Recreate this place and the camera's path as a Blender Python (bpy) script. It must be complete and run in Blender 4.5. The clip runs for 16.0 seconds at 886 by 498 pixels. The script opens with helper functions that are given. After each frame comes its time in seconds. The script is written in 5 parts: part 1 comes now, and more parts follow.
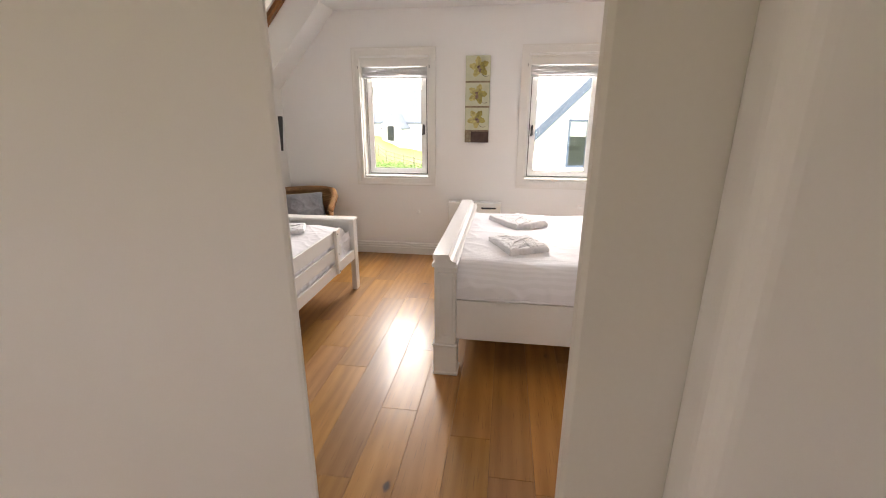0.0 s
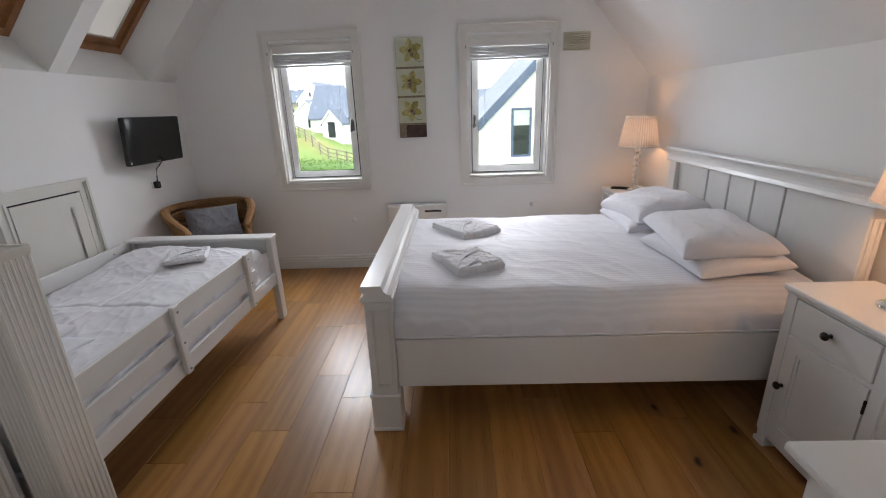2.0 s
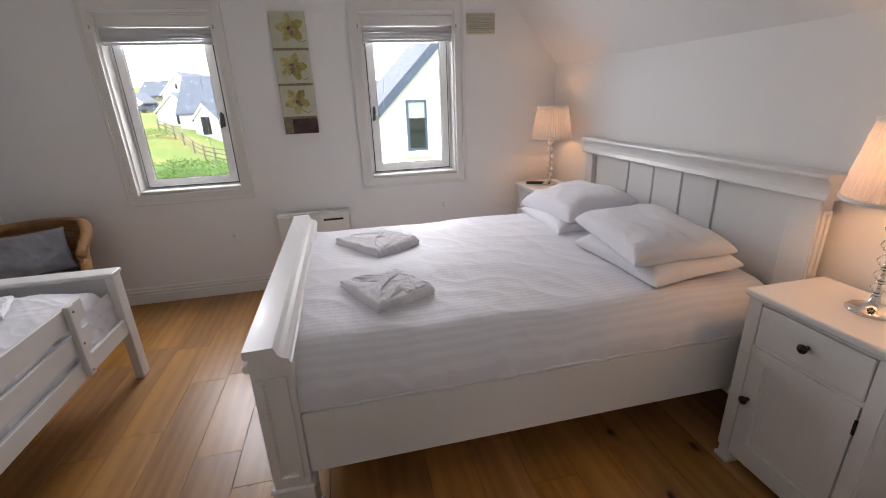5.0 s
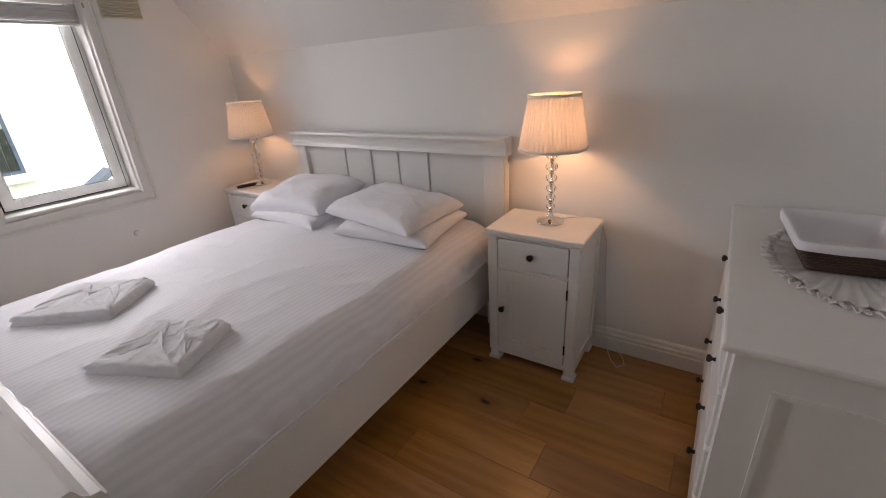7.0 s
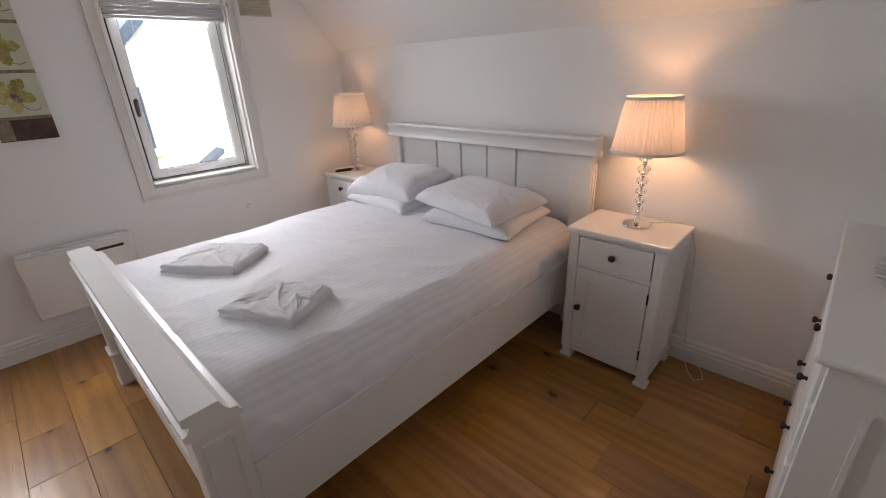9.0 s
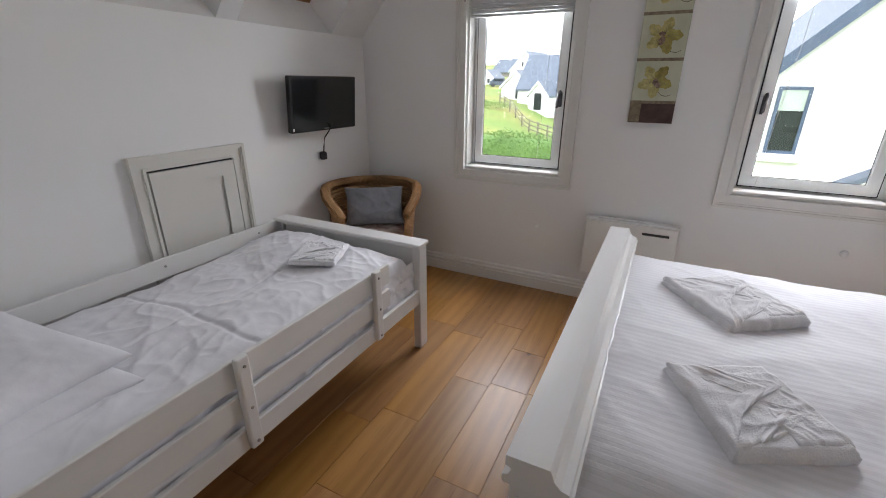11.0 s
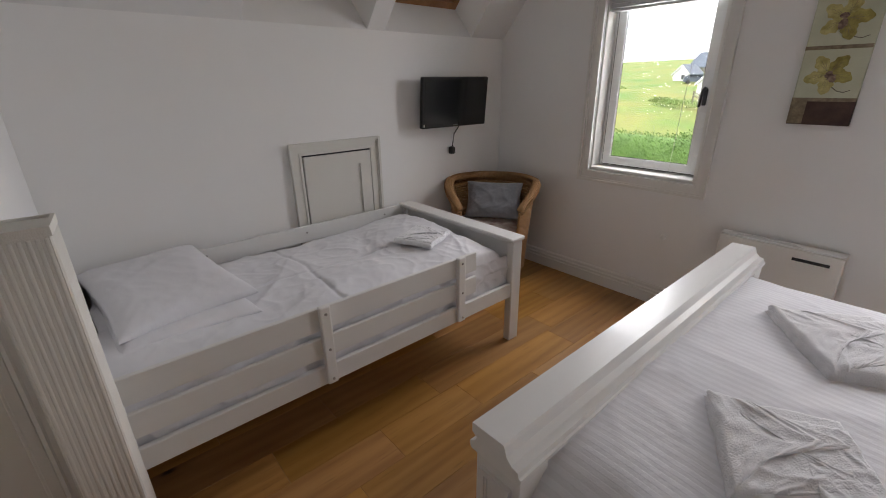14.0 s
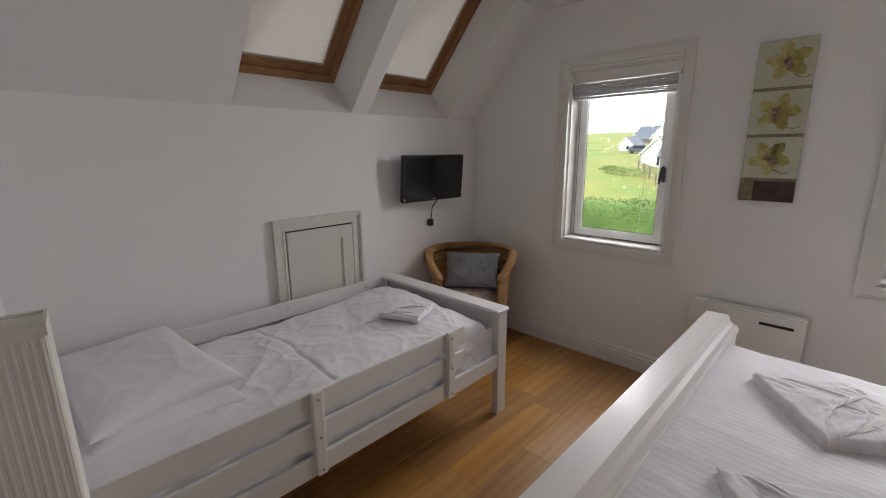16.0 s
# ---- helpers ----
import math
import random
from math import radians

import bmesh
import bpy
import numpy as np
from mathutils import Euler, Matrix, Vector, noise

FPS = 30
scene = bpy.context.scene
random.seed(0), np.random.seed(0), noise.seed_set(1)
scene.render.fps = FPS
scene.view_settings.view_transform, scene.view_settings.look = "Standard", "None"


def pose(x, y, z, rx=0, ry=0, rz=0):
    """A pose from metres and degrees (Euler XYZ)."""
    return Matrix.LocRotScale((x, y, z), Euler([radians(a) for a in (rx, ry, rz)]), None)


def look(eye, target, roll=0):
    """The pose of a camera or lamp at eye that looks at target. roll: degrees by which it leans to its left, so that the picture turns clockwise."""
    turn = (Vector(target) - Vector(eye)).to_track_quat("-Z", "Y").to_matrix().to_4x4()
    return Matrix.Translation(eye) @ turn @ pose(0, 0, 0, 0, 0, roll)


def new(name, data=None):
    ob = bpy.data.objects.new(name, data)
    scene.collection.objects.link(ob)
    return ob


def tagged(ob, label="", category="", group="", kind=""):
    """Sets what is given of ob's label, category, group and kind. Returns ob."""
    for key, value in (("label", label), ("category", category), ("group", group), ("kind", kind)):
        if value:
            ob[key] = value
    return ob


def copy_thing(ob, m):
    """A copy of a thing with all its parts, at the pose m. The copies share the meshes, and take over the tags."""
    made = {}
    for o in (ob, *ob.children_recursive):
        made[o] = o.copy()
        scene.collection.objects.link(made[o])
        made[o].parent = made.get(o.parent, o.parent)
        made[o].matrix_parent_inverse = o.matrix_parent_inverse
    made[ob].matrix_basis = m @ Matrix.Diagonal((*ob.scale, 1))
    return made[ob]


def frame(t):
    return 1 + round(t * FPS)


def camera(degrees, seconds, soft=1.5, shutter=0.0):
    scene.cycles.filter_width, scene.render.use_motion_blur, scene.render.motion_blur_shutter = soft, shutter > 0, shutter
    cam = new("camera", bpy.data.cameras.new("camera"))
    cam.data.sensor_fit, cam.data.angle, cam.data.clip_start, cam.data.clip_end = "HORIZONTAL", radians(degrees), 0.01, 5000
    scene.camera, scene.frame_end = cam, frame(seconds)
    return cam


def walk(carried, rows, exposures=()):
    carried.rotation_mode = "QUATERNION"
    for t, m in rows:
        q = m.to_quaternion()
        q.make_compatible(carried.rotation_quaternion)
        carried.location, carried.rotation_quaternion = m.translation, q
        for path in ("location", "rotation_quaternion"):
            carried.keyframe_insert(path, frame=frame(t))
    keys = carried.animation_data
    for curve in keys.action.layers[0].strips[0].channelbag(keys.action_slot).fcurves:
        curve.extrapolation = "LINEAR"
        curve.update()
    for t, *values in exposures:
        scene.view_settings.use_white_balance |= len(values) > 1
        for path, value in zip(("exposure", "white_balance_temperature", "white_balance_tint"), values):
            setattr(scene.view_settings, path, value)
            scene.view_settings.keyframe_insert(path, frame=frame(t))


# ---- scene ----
cam = camera(92.1, 16.0, soft=1.0)
PATH = [
    (0, (-0.072, 1.847, 1.448), (-0.344, 3.738, 0.853), 0.1),
    (0.5, (-0.052, 2.024, 1.428), (-0.322, 3.91, 0.821), 0.9),
    (1, (-0.054, 2.173, 1.432), (-0.259, 4.063, 0.81), -0.4),
    (1.5, (-0.053, 2.298, 1.45), (-0.147, 4.196, 0.826), -1.5),
    (2, (-0.04, 2.362, 1.436), (-0.092, 4.26, 0.808), -2.0),
    (2.5, (-0.019, 2.395, 1.438), (-0.033, 4.286, 0.787), -1.1),
    (3, (-0.004, 2.405, 1.419), (-0.024, 4.298, 0.773), -0.5),
    (3.2, (0.002, 2.41, 1.427), (-0.027, 4.302, 0.779), -0.3),
    (5.3, (-0.096, 2.895, 1.415), (0.512, 4.673, 0.731), -2.1),
    (5.5, (-0.105, 2.937, 1.418), (0.689, 4.633, 0.715), -1.6),
    (6, (-0.161, 3.064, 1.419), (1.135, 4.397, 0.683), -4.2),
    (6.5, (-0.28, 3.087, 1.444), (1.229, 4.148, 0.673), -4.3),
    (7, (-0.427, 3.039, 1.447), (1.1, 4.071, 0.672), -3.8),
    (7.5, (-0.563, 2.99, 1.456), (0.972, 4.009, 0.677), -1.6),
    (8, (-0.608, 2.988, 1.459), (0.922, 4.011, 0.677), -1.0),
    (8.5, (-0.601, 2.989, 1.467), (0.879, 4.08, 0.678), -1.5),
    (9, (-0.55, 3.022, 1.458), (0.773, 4.307, 0.684), -2.4),
    (9.5, (-0.429, 3.138, 1.431), (0.574, 4.7, 0.686), -1.5),
    (10, (-0.321, 3.246, 1.449), (0.066, 5.067, 0.718), -3.4),
    (10.2, (-0.312, 3.262, 1.441), (-0.26, 5.108, 0.715), -2.4),
    (12.3, (-0.09, 3.559, 1.393), (-1.376, 4.911, 0.671), 1.6),
    (12.5, (-0.054, 3.555, 1.391), (-1.373, 4.873, 0.665), 2.0),
    (13, (0.037, 3.547, 1.409), (-1.343, 4.795, 0.675), 1.1),
    (13.5, (0.071, 3.527, 1.416), (-1.335, 4.744, 0.68), 0.3),
    (14, (0.064, 3.492, 1.409), (-1.35, 4.706, 0.682), -0.8),
    (14.5, (0.034, 3.45, 1.411), (-1.372, 4.674, 0.688), -1.1),
    (15, (0.025, 3.43, 1.435), (-1.37, 4.708, 0.785), -0.9),
    (15.5, (0.013, 3.421, 1.458), (-1.368, 4.774, 0.949), -0.6),
    (16, (-0.004, 3.406, 1.472), (-1.367, 4.798, 1.024), -0.5),
]
walk(cam, [(t, look(eye, target, roll)) for t, eye, target, roll in PATH],
     exposures=[(0, 1.62, 7050, 17), (0.5, 1.22, 6400, 14), (1.0, 0.94, 6100, 13), (1.5, 0.75, 6050, 13), (3.2, 0.78, 6230, 16), (5.3, 0.7, 6300, 17), (6.5, 0.57, 6500, 18),
                (8.5, 0.64, 6450, 17), (9.3, 0.72, 6230, 16), (10.2, 0.74, 5980, 13), (12.4, 0.42, 6450, 15), (14.5, 0.38, 6450, 15), (16.0, 0.32, 6500, 15)])

# ---- daylight, lamps, exposure ----
world = bpy.data.worlds.new("overcast_sky")
scene.world = world
world.use_nodes = True
wn = world.node_tree.nodes
sky = wn.new("ShaderNodeTexSky")
sky.sky_type, sky.sun_disc = "NISHITA", False
sky.sun_elevation, sky.sun_rotation = radians(50), radians(20)
sky.air_density, sky.dust_density, sky.ozone_density = 1.0, 6.0, 1.0
SKY_MIX = wn.new("ShaderNodeMix")
SKY_MIX.data_type = "RGBA"
SKY_MIX.inputs[0].default_value = 0.8
SKY_MIX.inputs[7].default_value = (17.2, 17.2, 17.3, 1)
world.node_tree.links.new(sky.outputs[0], SKY_MIX.inputs[6])
world.node_tree.links.new(SKY_MIX.outputs[2], wn["Background"].inputs[0])
wn["Background"].inputs[1].default_value = 0.15

sun = new("sun", bpy.data.lights.new("sun", "SUN"))
sun.data.energy, sun.data.angle, sun.data.color = 1.5, radians(25), (1.0, 0.96, 0.9)
sun.matrix_world = look((6, -20, 30), (0, 20, 0))


def area(name, m, w, h, power, color):
    l = new(name, bpy.data.lights.new(name, "AREA"))
    l.data.shape, l.data.size, l.data.size_y, l.data.energy, l.data.color = "RECTANGLE", w, h, power, color
    l.matrix_world = m
    return l


# sky light entering by the two window openings; the landing fill lamp is added
for cx in (-1.195, 0.455):
    area("window_daylight", look((cx, 6.64, 1.62), (cx, 3.6, 0.25)), 0.62, 1.05, 24.0, (0.955, 0.96, 0.965))
area("landing_fill", look((-0.85, 0.41, 1.5), (-0.7, 3.0, 1.2)), 0.48, 0.58, 1.0, (1.0, 0.76, 0.58))
for bx, by, watts in ((1.455, 3.685, 2.55), (1.455, 5.89, 1.3)):
    b = new("bulb_light", bpy.data.lights.new("bulb_light", "POINT"))
    b.data.energy, b.data.color, b.data.shadow_soft_size = watts, (1.0, 0.52, 0.215), 0.03
    b.location = (bx, by, 1.2)


# ---- materials ----
def nodes_of(name):
    m = bpy.data.materials.new(name)
    m.use_nodes = True
    t = m.node_tree
    return m, t.nodes, t.links, t.nodes["Principled BSDF"]


def material(name, a, b=None, scale=3.0, rough=0.5, metal=0.0, bump=0.0, fine=150.0, spread=0.12, stretch=(1, 1, 1), sheen=0.0, coat=0.0, random_tone=0.0, wear=None):
    """Two tones mixed by broad noise, fine grain in colour, roughness and relief."""
    m, n, l, p = nodes_of(name)
    b = b or tuple(min(1, c * 0.9) for c in a)
    tc = n.new("ShaderNodeTexCoord")
    mp = n.new("ShaderNodeMapping")
    mp.inputs["Scale"].default_value = stretch
    l.new(tc.outputs["Object"], mp.inputs[0])
    broad, grain = n.new("ShaderNodeTexNoise"), n.new("ShaderNodeTexNoise")
    broad.inputs["Scale"].default_value, broad.inputs["Detail"].default_value = scale, 5
    grain.inputs["Scale"].default_value, grain.inputs["Detail"].default_value = fine, 4
    for x in (broad, grain):
        l.new(mp.outputs[0], x.inputs["Vector"])
    ramp = n.new("ShaderNodeValToRGB")
    ramp.color_ramp.elements[0].position, ramp.color_ramp.elements[1].position = 0.3, 0.7
    ramp.color_ramp.elements[0].color, ramp.color_ramp.elements[1].color = (*b, 1), (*a, 1)
    l.new(broad.outputs[0], ramp.inputs[0])
    mul = n.new("ShaderNodeMix")
    mul.data_type, mul.blend_type = "RGBA", "OVERLAY"
    mul.inputs[0].default_value = spread
    l.new(ramp.outputs[0], mul.inputs[6])
    l.new(grain.outputs[0], mul.inputs[7])
    out = mul.outputs[2]
    if random_tone:
        oi, hsv, mr = n.new("ShaderNodeObjectInfo"), n.new("ShaderNodeHueSaturation"), n.new("ShaderNodeMapRange")
        mr.inputs["To Min"].default_value, mr.inputs["To Max"].default_value = 1 - random_tone, 1 + random_tone
        l.new(oi.outputs["Random"], mr.inputs[0])
        l.new(mr.outputs[0], hsv.inputs["Value"])
        l.new(out, hsv.inputs["Color"])
        out = hsv.outputs[0]
    l.new(out, p.inputs["Base Color"])
    rr = n.new("ShaderNodeMapRange")
    rr.inputs["To Min"].default_value, rr.inputs["To Max"].default_value = max(0.02, rough - 0.08), min(1, rough + 0.08)
    l.new(broad.outputs[0], rr.inputs[0])
    l.new(rr.outputs[0], p.inputs["Roughness"])
    p.inputs["Metallic"].default_value = metal
    p.inputs["Sheen Weight"].default_value = sheen
    p.inputs["Coat Weight"].default_value = coat
    if bump:
        bp = n.new("ShaderNodeBump")
        bp.inputs["Strength"].default_value, bp.inputs["Distance"].default_value = bump, 0.002
        l.new(grain.outputs[0], bp.inputs["Height"])
        l.new(bp.outputs[0], p.inputs["Normal"])
    return m


def wood_floor():
    """Oiled oak: long cathedral grain, pores, knots, worn gloss, each plank with its own tone."""
    m, n, l, p = nodes_of("oak_plank")
    tc, oi = n.new("ShaderNodeTexCoord"), n.new("ShaderNodeObjectInfo")

    def math_node(op, a, b=None, clamp=False):
        x = n.new("ShaderNodeMath")
        x.operation, x.use_clamp = op, clamp
        for i, v in enumerate((a, b)):
            if v is None:
                continue
            if isinstance(v, (int, float)):
                x.inputs[i].default_value = v
            else:
                l.new(v, x.inputs[i])
        return x.outputs[0]

    def spread(v, lo, hi, a=0.0, b=1.0):
        x = n.new("ShaderNodeMapRange")
        for k, w in zip(("From Min", "From Max", "To Min", "To Max"), (a, b, lo, hi)):
            x.inputs[k].default_value = w
        l.new(v, x.inputs[0])
        return x.outputs[0]

    def scaled(v, sc):
        x = n.new("ShaderNodeMapping")
        x.inputs["Scale"].default_value = sc
        l.new(v, x.inputs[0])
        return x.outputs[0]

    def noise_of(v, scale, detail, dist=0.0):
        x = n.new("ShaderNodeTexNoise")
        x.inputs["Scale"].default_value, x.inputs["Detail"].default_value, x.inputs["Distortion"].default_value = scale, detail, dist
        l.new(v, x.inputs["Vector"])
        return x.outputs[0]

    off = n.new("ShaderNodeVectorMath")
    off.operation = "SCALE"
    off.inputs[0].default_value = (13.0, 37.0, 71.0)
    l.new(oi.outputs["Random"], off.inputs["Scale"])
    add = n.new("ShaderNodeVectorMath")
    l.new(tc.outputs["Object"], add.inputs[0])
    l.new(off.outputs[0], add.inputs[1])
    at = add.outputs[0]
    broad = noise_of(scaled(at, (7, 1.1, 7)), 1.0, 3, 0.6)
    rings = n.new("ShaderNodeTexWave")
    rings.wave_type, rings.bands_direction = "BANDS", "X"
    for k, v in (("Scale", 5.0), ("Distortion", 9.0), ("Detail", 2.0), ("Detail Scale", 0.9), ("Detail Roughness", 0.45)):
        rings.inputs[k].default_value = v
    l.new(scaled(at, (1.0, 0.10, 1.0)), rings.inputs["Vector"])
    streak = noise_of(scaled(at, (120, 3.0, 20)), 1.0, 3)
    ramp = n.new("ShaderNodeValToRGB")
    e = ramp.color_ramp.elements
    e[0].position, e[0].color = 0.22, (0.27, 0.118, 0.030, 1)
    e[1].position, e[1].color = 0.80, (0.49, 0.262, 0.082, 1)
    e.new(0.5).color = (0.385, 0.190, 0.052, 1)
    tone = math_node("ADD", math_node("MULTIPLY", broad, 0.8), math_node("MULTIPLY", rings.outputs["Fac"], 0.15))
    l.new(math_node("ADD", tone, math_node("MULTIPLY", math_node("SUBTRACT", streak, 0.5), 0.10)), ramp.inputs[0])
    # knots: a few dark hearts with a brown halo
    vor = n.new("ShaderNodeTexVoronoi")
    vor.voronoi_dimensions = "2D"
    vor.inputs["Scale"].default_value = 1.0
    wob = n.new("ShaderNodeVectorMath")
    l.new(scaled(at, (4.2, 2.1, 1)), wob.inputs[0])
    wn_ = n.new("ShaderNodeTexNoise")
    wn_.inputs["Scale"].default_value, wn_.inputs["Detail"].default_value = 22, 2
    l.new(at, wn_.inputs["Vector"])
    sh = n.new("ShaderNodeVectorMath")
    sh.operation = "SCALE"
    sh.inputs["Scale"].default_value = 0.10
    l.new(wn_.outputs["Color"], sh.inputs[0])
    l.new(sh.outputs[0], wob.inputs[1])
    l.new(wob.outputs[0], vor.inputs["Vector"])
    sep = n.new("ShaderNodeSeparateColor")
    l.new(vor.outputs["Color"], sep.inputs[0])
    some = spread(sep.outputs[0], 0.0, 1.0, 0.72, 0.8)
    heart = math_node("MULTIPLY", spread(vor.outputs["Distance"], 1.0, 0.0, 0.03, 0.075), some, True)
    halo = math_node("MULTIPLY", spread(vor.outputs["Distance"], 0.6, 0.0, 0.05, 0.24), some, True)

    def over(base, fac, colour):
        x = n.new("ShaderNodeMix")
        x.data_type = "RGBA"
        l.new(fac, x.inputs[0])
        l.new(base, x.inputs[6])
        x.inputs[7].default_value = (*colour, 1)
        return x.outputs[2]

    col = over(ramp.outputs[0], halo, (0.20, 0.085, 0.025))
    col = over(col, heart, (0.035, 0.016, 0.007))
    # fine dark pores and checks along the grain
    pores = spread(noise_of(scaled(at, (260, 7, 30)), 1.0, 2), 0.0, 0.55, 0.62, 0.72)
    col = over(col, pores, (0.13, 0.058, 0.018))
    hsv = n.new("ShaderNodeHueSaturation")
    l.new(spread(oi.outputs["Random"], 0.80, 1.14), hsv.inputs["Value"])
    rnd2 = math_node("FRACT", math_node("MULTIPLY", oi.outputs["Random"], 17.3))
    l.new(spread(rnd2, 0.95, 1.06), hsv.inputs["Saturation"])
    l.new(spread(rnd2, 0.497, 0.503), hsv.inputs["Hue"])
    l.new(col, hsv.inputs["Color"])
    l.new(hsv.outputs[0], p.inputs["Base Color"])
    worn = noise_of(scaled(at, (3, 1.4, 3)), 1.6, 5)
    l.new(spread(math_node("ADD", math_node("MULTIPLY", worn, 0.6), math_node("MULTIPLY", streak, 0.4)), 0.27, 0.50, 0.3, 0.7), p.inputs["Roughness"])
    p.inputs["Coat Weight"].default_value, p.inputs["Coat Roughness"].default_value = 0.13, 0.15
    height = math_node("ADD", math_node("MULTIPLY", rings.outputs["Fac"], 0.7), math_node("SUBTRACT", math_node("MULTIPLY", streak, 0.5), math_node("ADD", math_node("MULTIPLY", pores, 0.6), heart)))
    for strength, dist, socket in ((0.22, 0.0012, "Normal"), (0.10, 0.0010, "Coat Normal")):
        bp = n.new("ShaderNodeBump")
        bp.inputs["Strength"].default_value, bp.inputs["Distance"].default_value = strength, dist
        l.new(height, bp.inputs["Height"])
        l.new(bp.outputs[0], p.inputs[socket])
    return m


def striped_linen():
    """White cotton with woven satin stripes running along the bed."""
    m, n, l, p = nodes_of("striped_cotton")
    tc, sep, w, nz = n.new("ShaderNodeTexCoord"), n.new("ShaderNodeSeparateXYZ"), n.new("ShaderNodeMath"), n.new("ShaderNodeTexNoise")
    l.new(tc.outputs["Object"], sep.inputs[0])
    w.operation = "MULTIPLY"
    w.inputs[1].default_value = 2 * math.pi / 0.025
    l.new(sep.outputs["Y"], w.inputs[0])
    s = n.new("ShaderNodeMath")
    s.operation = "SINE"
    l.new(w.outputs[0], s.inputs[0])
    mr = n.new("ShaderNodeMapRange")
    mr.inputs["From Min"].default_value, mr.inputs["From Max"].default_value = -0.3, 0.3
    l.new(s.outputs[0], mr.inputs[0])
    c = n.new("ShaderNodeMix")
    c.data_type = "RGBA"
    c.inputs[6].default_value, c.inputs[7].default_value = (0.70, 0.697, 0.73, 1), (0.74, 0.737, 0.775, 1)
    l.new(mr.outputs[0], c.inputs[0])
    l.new(c.outputs[2], p.inputs["Base Color"])
    ro = n.new("ShaderNodeMapRange")
    ro.inputs["To Min"].default_value, ro.inputs["To Max"].default_value = 0.85, 0.6
    l.new(mr.outputs[0], ro.inputs[0])
    l.new(ro.outputs[0], p.inputs["Roughness"])
    nz.inputs["Scale"].default_value, nz.inputs["Detail"].default_value = 14, 6
    l.new(tc.outputs["Object"], nz.inputs["Vector"])
    ad = n.new("ShaderNodeMath")
    ad.operation = "MULTIPLY_ADD"
    ad.inputs[1].default_value = 0.055
    l.new(mr.outputs[0], ad.inputs[0])
    l.new(nz.outputs[0], ad.inputs[2])
    bp = n.new("ShaderNodeBump")
    bp.inputs["Strength"].default_value, bp.inputs["Distance"].default_value = 0.5, 0.006
    l.new(ad.outputs[0], bp.inputs["Height"])
    l.new(bp.outputs[0], p.inputs["Normal"])
    p.inputs["Sheen Weight"].default_value = 0.15
    return m


def shade_cloth():
    m, n, l, p = nodes_of("pleated_cream_fabric")
    p.inputs["Base Color"].default_value = (0.80, 0.72, 0.66, 1)
    p.inputs["Roughness"].default_value = 0.9
    tr, mix = n.new("ShaderNodeBsdfTranslucent"), n.new("ShaderNodeMixShader")
    nz = n.new("ShaderNodeTexNoise")
    nz.inputs["Scale"].default_value = 60
    mr = n.new("ShaderNodeMapRange")
    mr.inputs["To Min"].default_value, mr.inputs["To Max"].default_value = 0.3, 0.5
    l.new(nz.outputs[0], mr.inputs[0])
    tr.inputs[0].default_value = (0.30, 0.30, 0.335, 1)
    l.new(mr.outputs[0], mix.inputs[0])
    l.new(p.outputs[0], mix.inputs[1])
    l.new(tr.outputs[0], mix.inputs[2])
    l.new(mix.outputs[0], n["Material Output"].inputs[0])
    return m


def glass(name, tint=(1, 1, 1), thin=True, rough=0.0):
    m, n, l, p = nodes_of(name)
    if thin:
        tr, gl, mix, fr = n.new("ShaderNodeBsdfTransparent"), n.new("ShaderNodeBsdfGlossy"), n.new("ShaderNodeMixShader"), n.new("ShaderNodeFresnel")
        tr.inputs[0].default_value = (*tint, 1)
        gl.inputs["Roughness"].default_value = 0.02
        l.new(fr.outputs[0], mix.inputs[0])
        l.new(tr.outputs[0], mix.inputs[1])
        l.new(gl.outputs[0], mix.inputs[2])
        l.new(mix.outputs[0], n["Material Output"].inputs[0])
    else:
        p.inputs["Base Color"].default_value = (*tint, 1)
        p.inputs["Transmission Weight"].default_value, p.inputs["Roughness"].default_value, p.inputs["IOR"].default_value = 1.0, rough, 1.5
    return m


def skylight_blind():
    m, n, l, p = nodes_of("blackout_blind_cloth")
    p.inputs["Base Color"].default_value = (0.5, 0.485, 0.455, 1)
    p.inputs["Roughness"].default_value = 0.85
    tr, mix = n.new("ShaderNodeBsdfTranslucent"), n.new("ShaderNodeMixShader")
    tr.inputs[0].default_value = (0.5, 0.49, 0.46, 1)
    mix.inputs[0].default_value = 0.0022
    l.new(p.outputs[0], mix.inputs[1])
    l.new(tr.outputs[0], mix.inputs[2])
    l.new(mix.outputs[0], n["Material Output"].inputs[0])
    return m


WALL = material("matt_white_wall_paint", (0.86, 0.855, 0.842), (0.83, 0.825, 0.812), 1.2, 0.75, bump=0.12, fine=260, spread=0.04)
CEIL = material("matt_white_ceiling_paint", (0.80, 0.795, 0.785), (0.77, 0.765, 0.755), 1.0, 0.8, bump=0.1, fine=260, spread=0.04)
GLOSS = material("white_gloss_woodwork", (0.80, 0.785, 0.75), (0.765, 0.75, 0.71), 2.5, 0.33, bump=0.05, fine=120, spread=0.05)
PAINTED = material("white_painted_wood", (0.76, 0.752, 0.735), (0.715, 0.707, 0.69), 2.2, 0.36, bump=0.2, fine=60, spread=0.06, stretch=(1, 0.15, 1), coat=0.1)
PAINTED_Z = material("white_painted_wood_upright", (0.76, 0.752, 0.735), (0.715, 0.707, 0.69), 2.2, 0.36, bump=0.2, fine=60, spread=0.06, stretch=(1, 1, 0.15), coat=0.1)
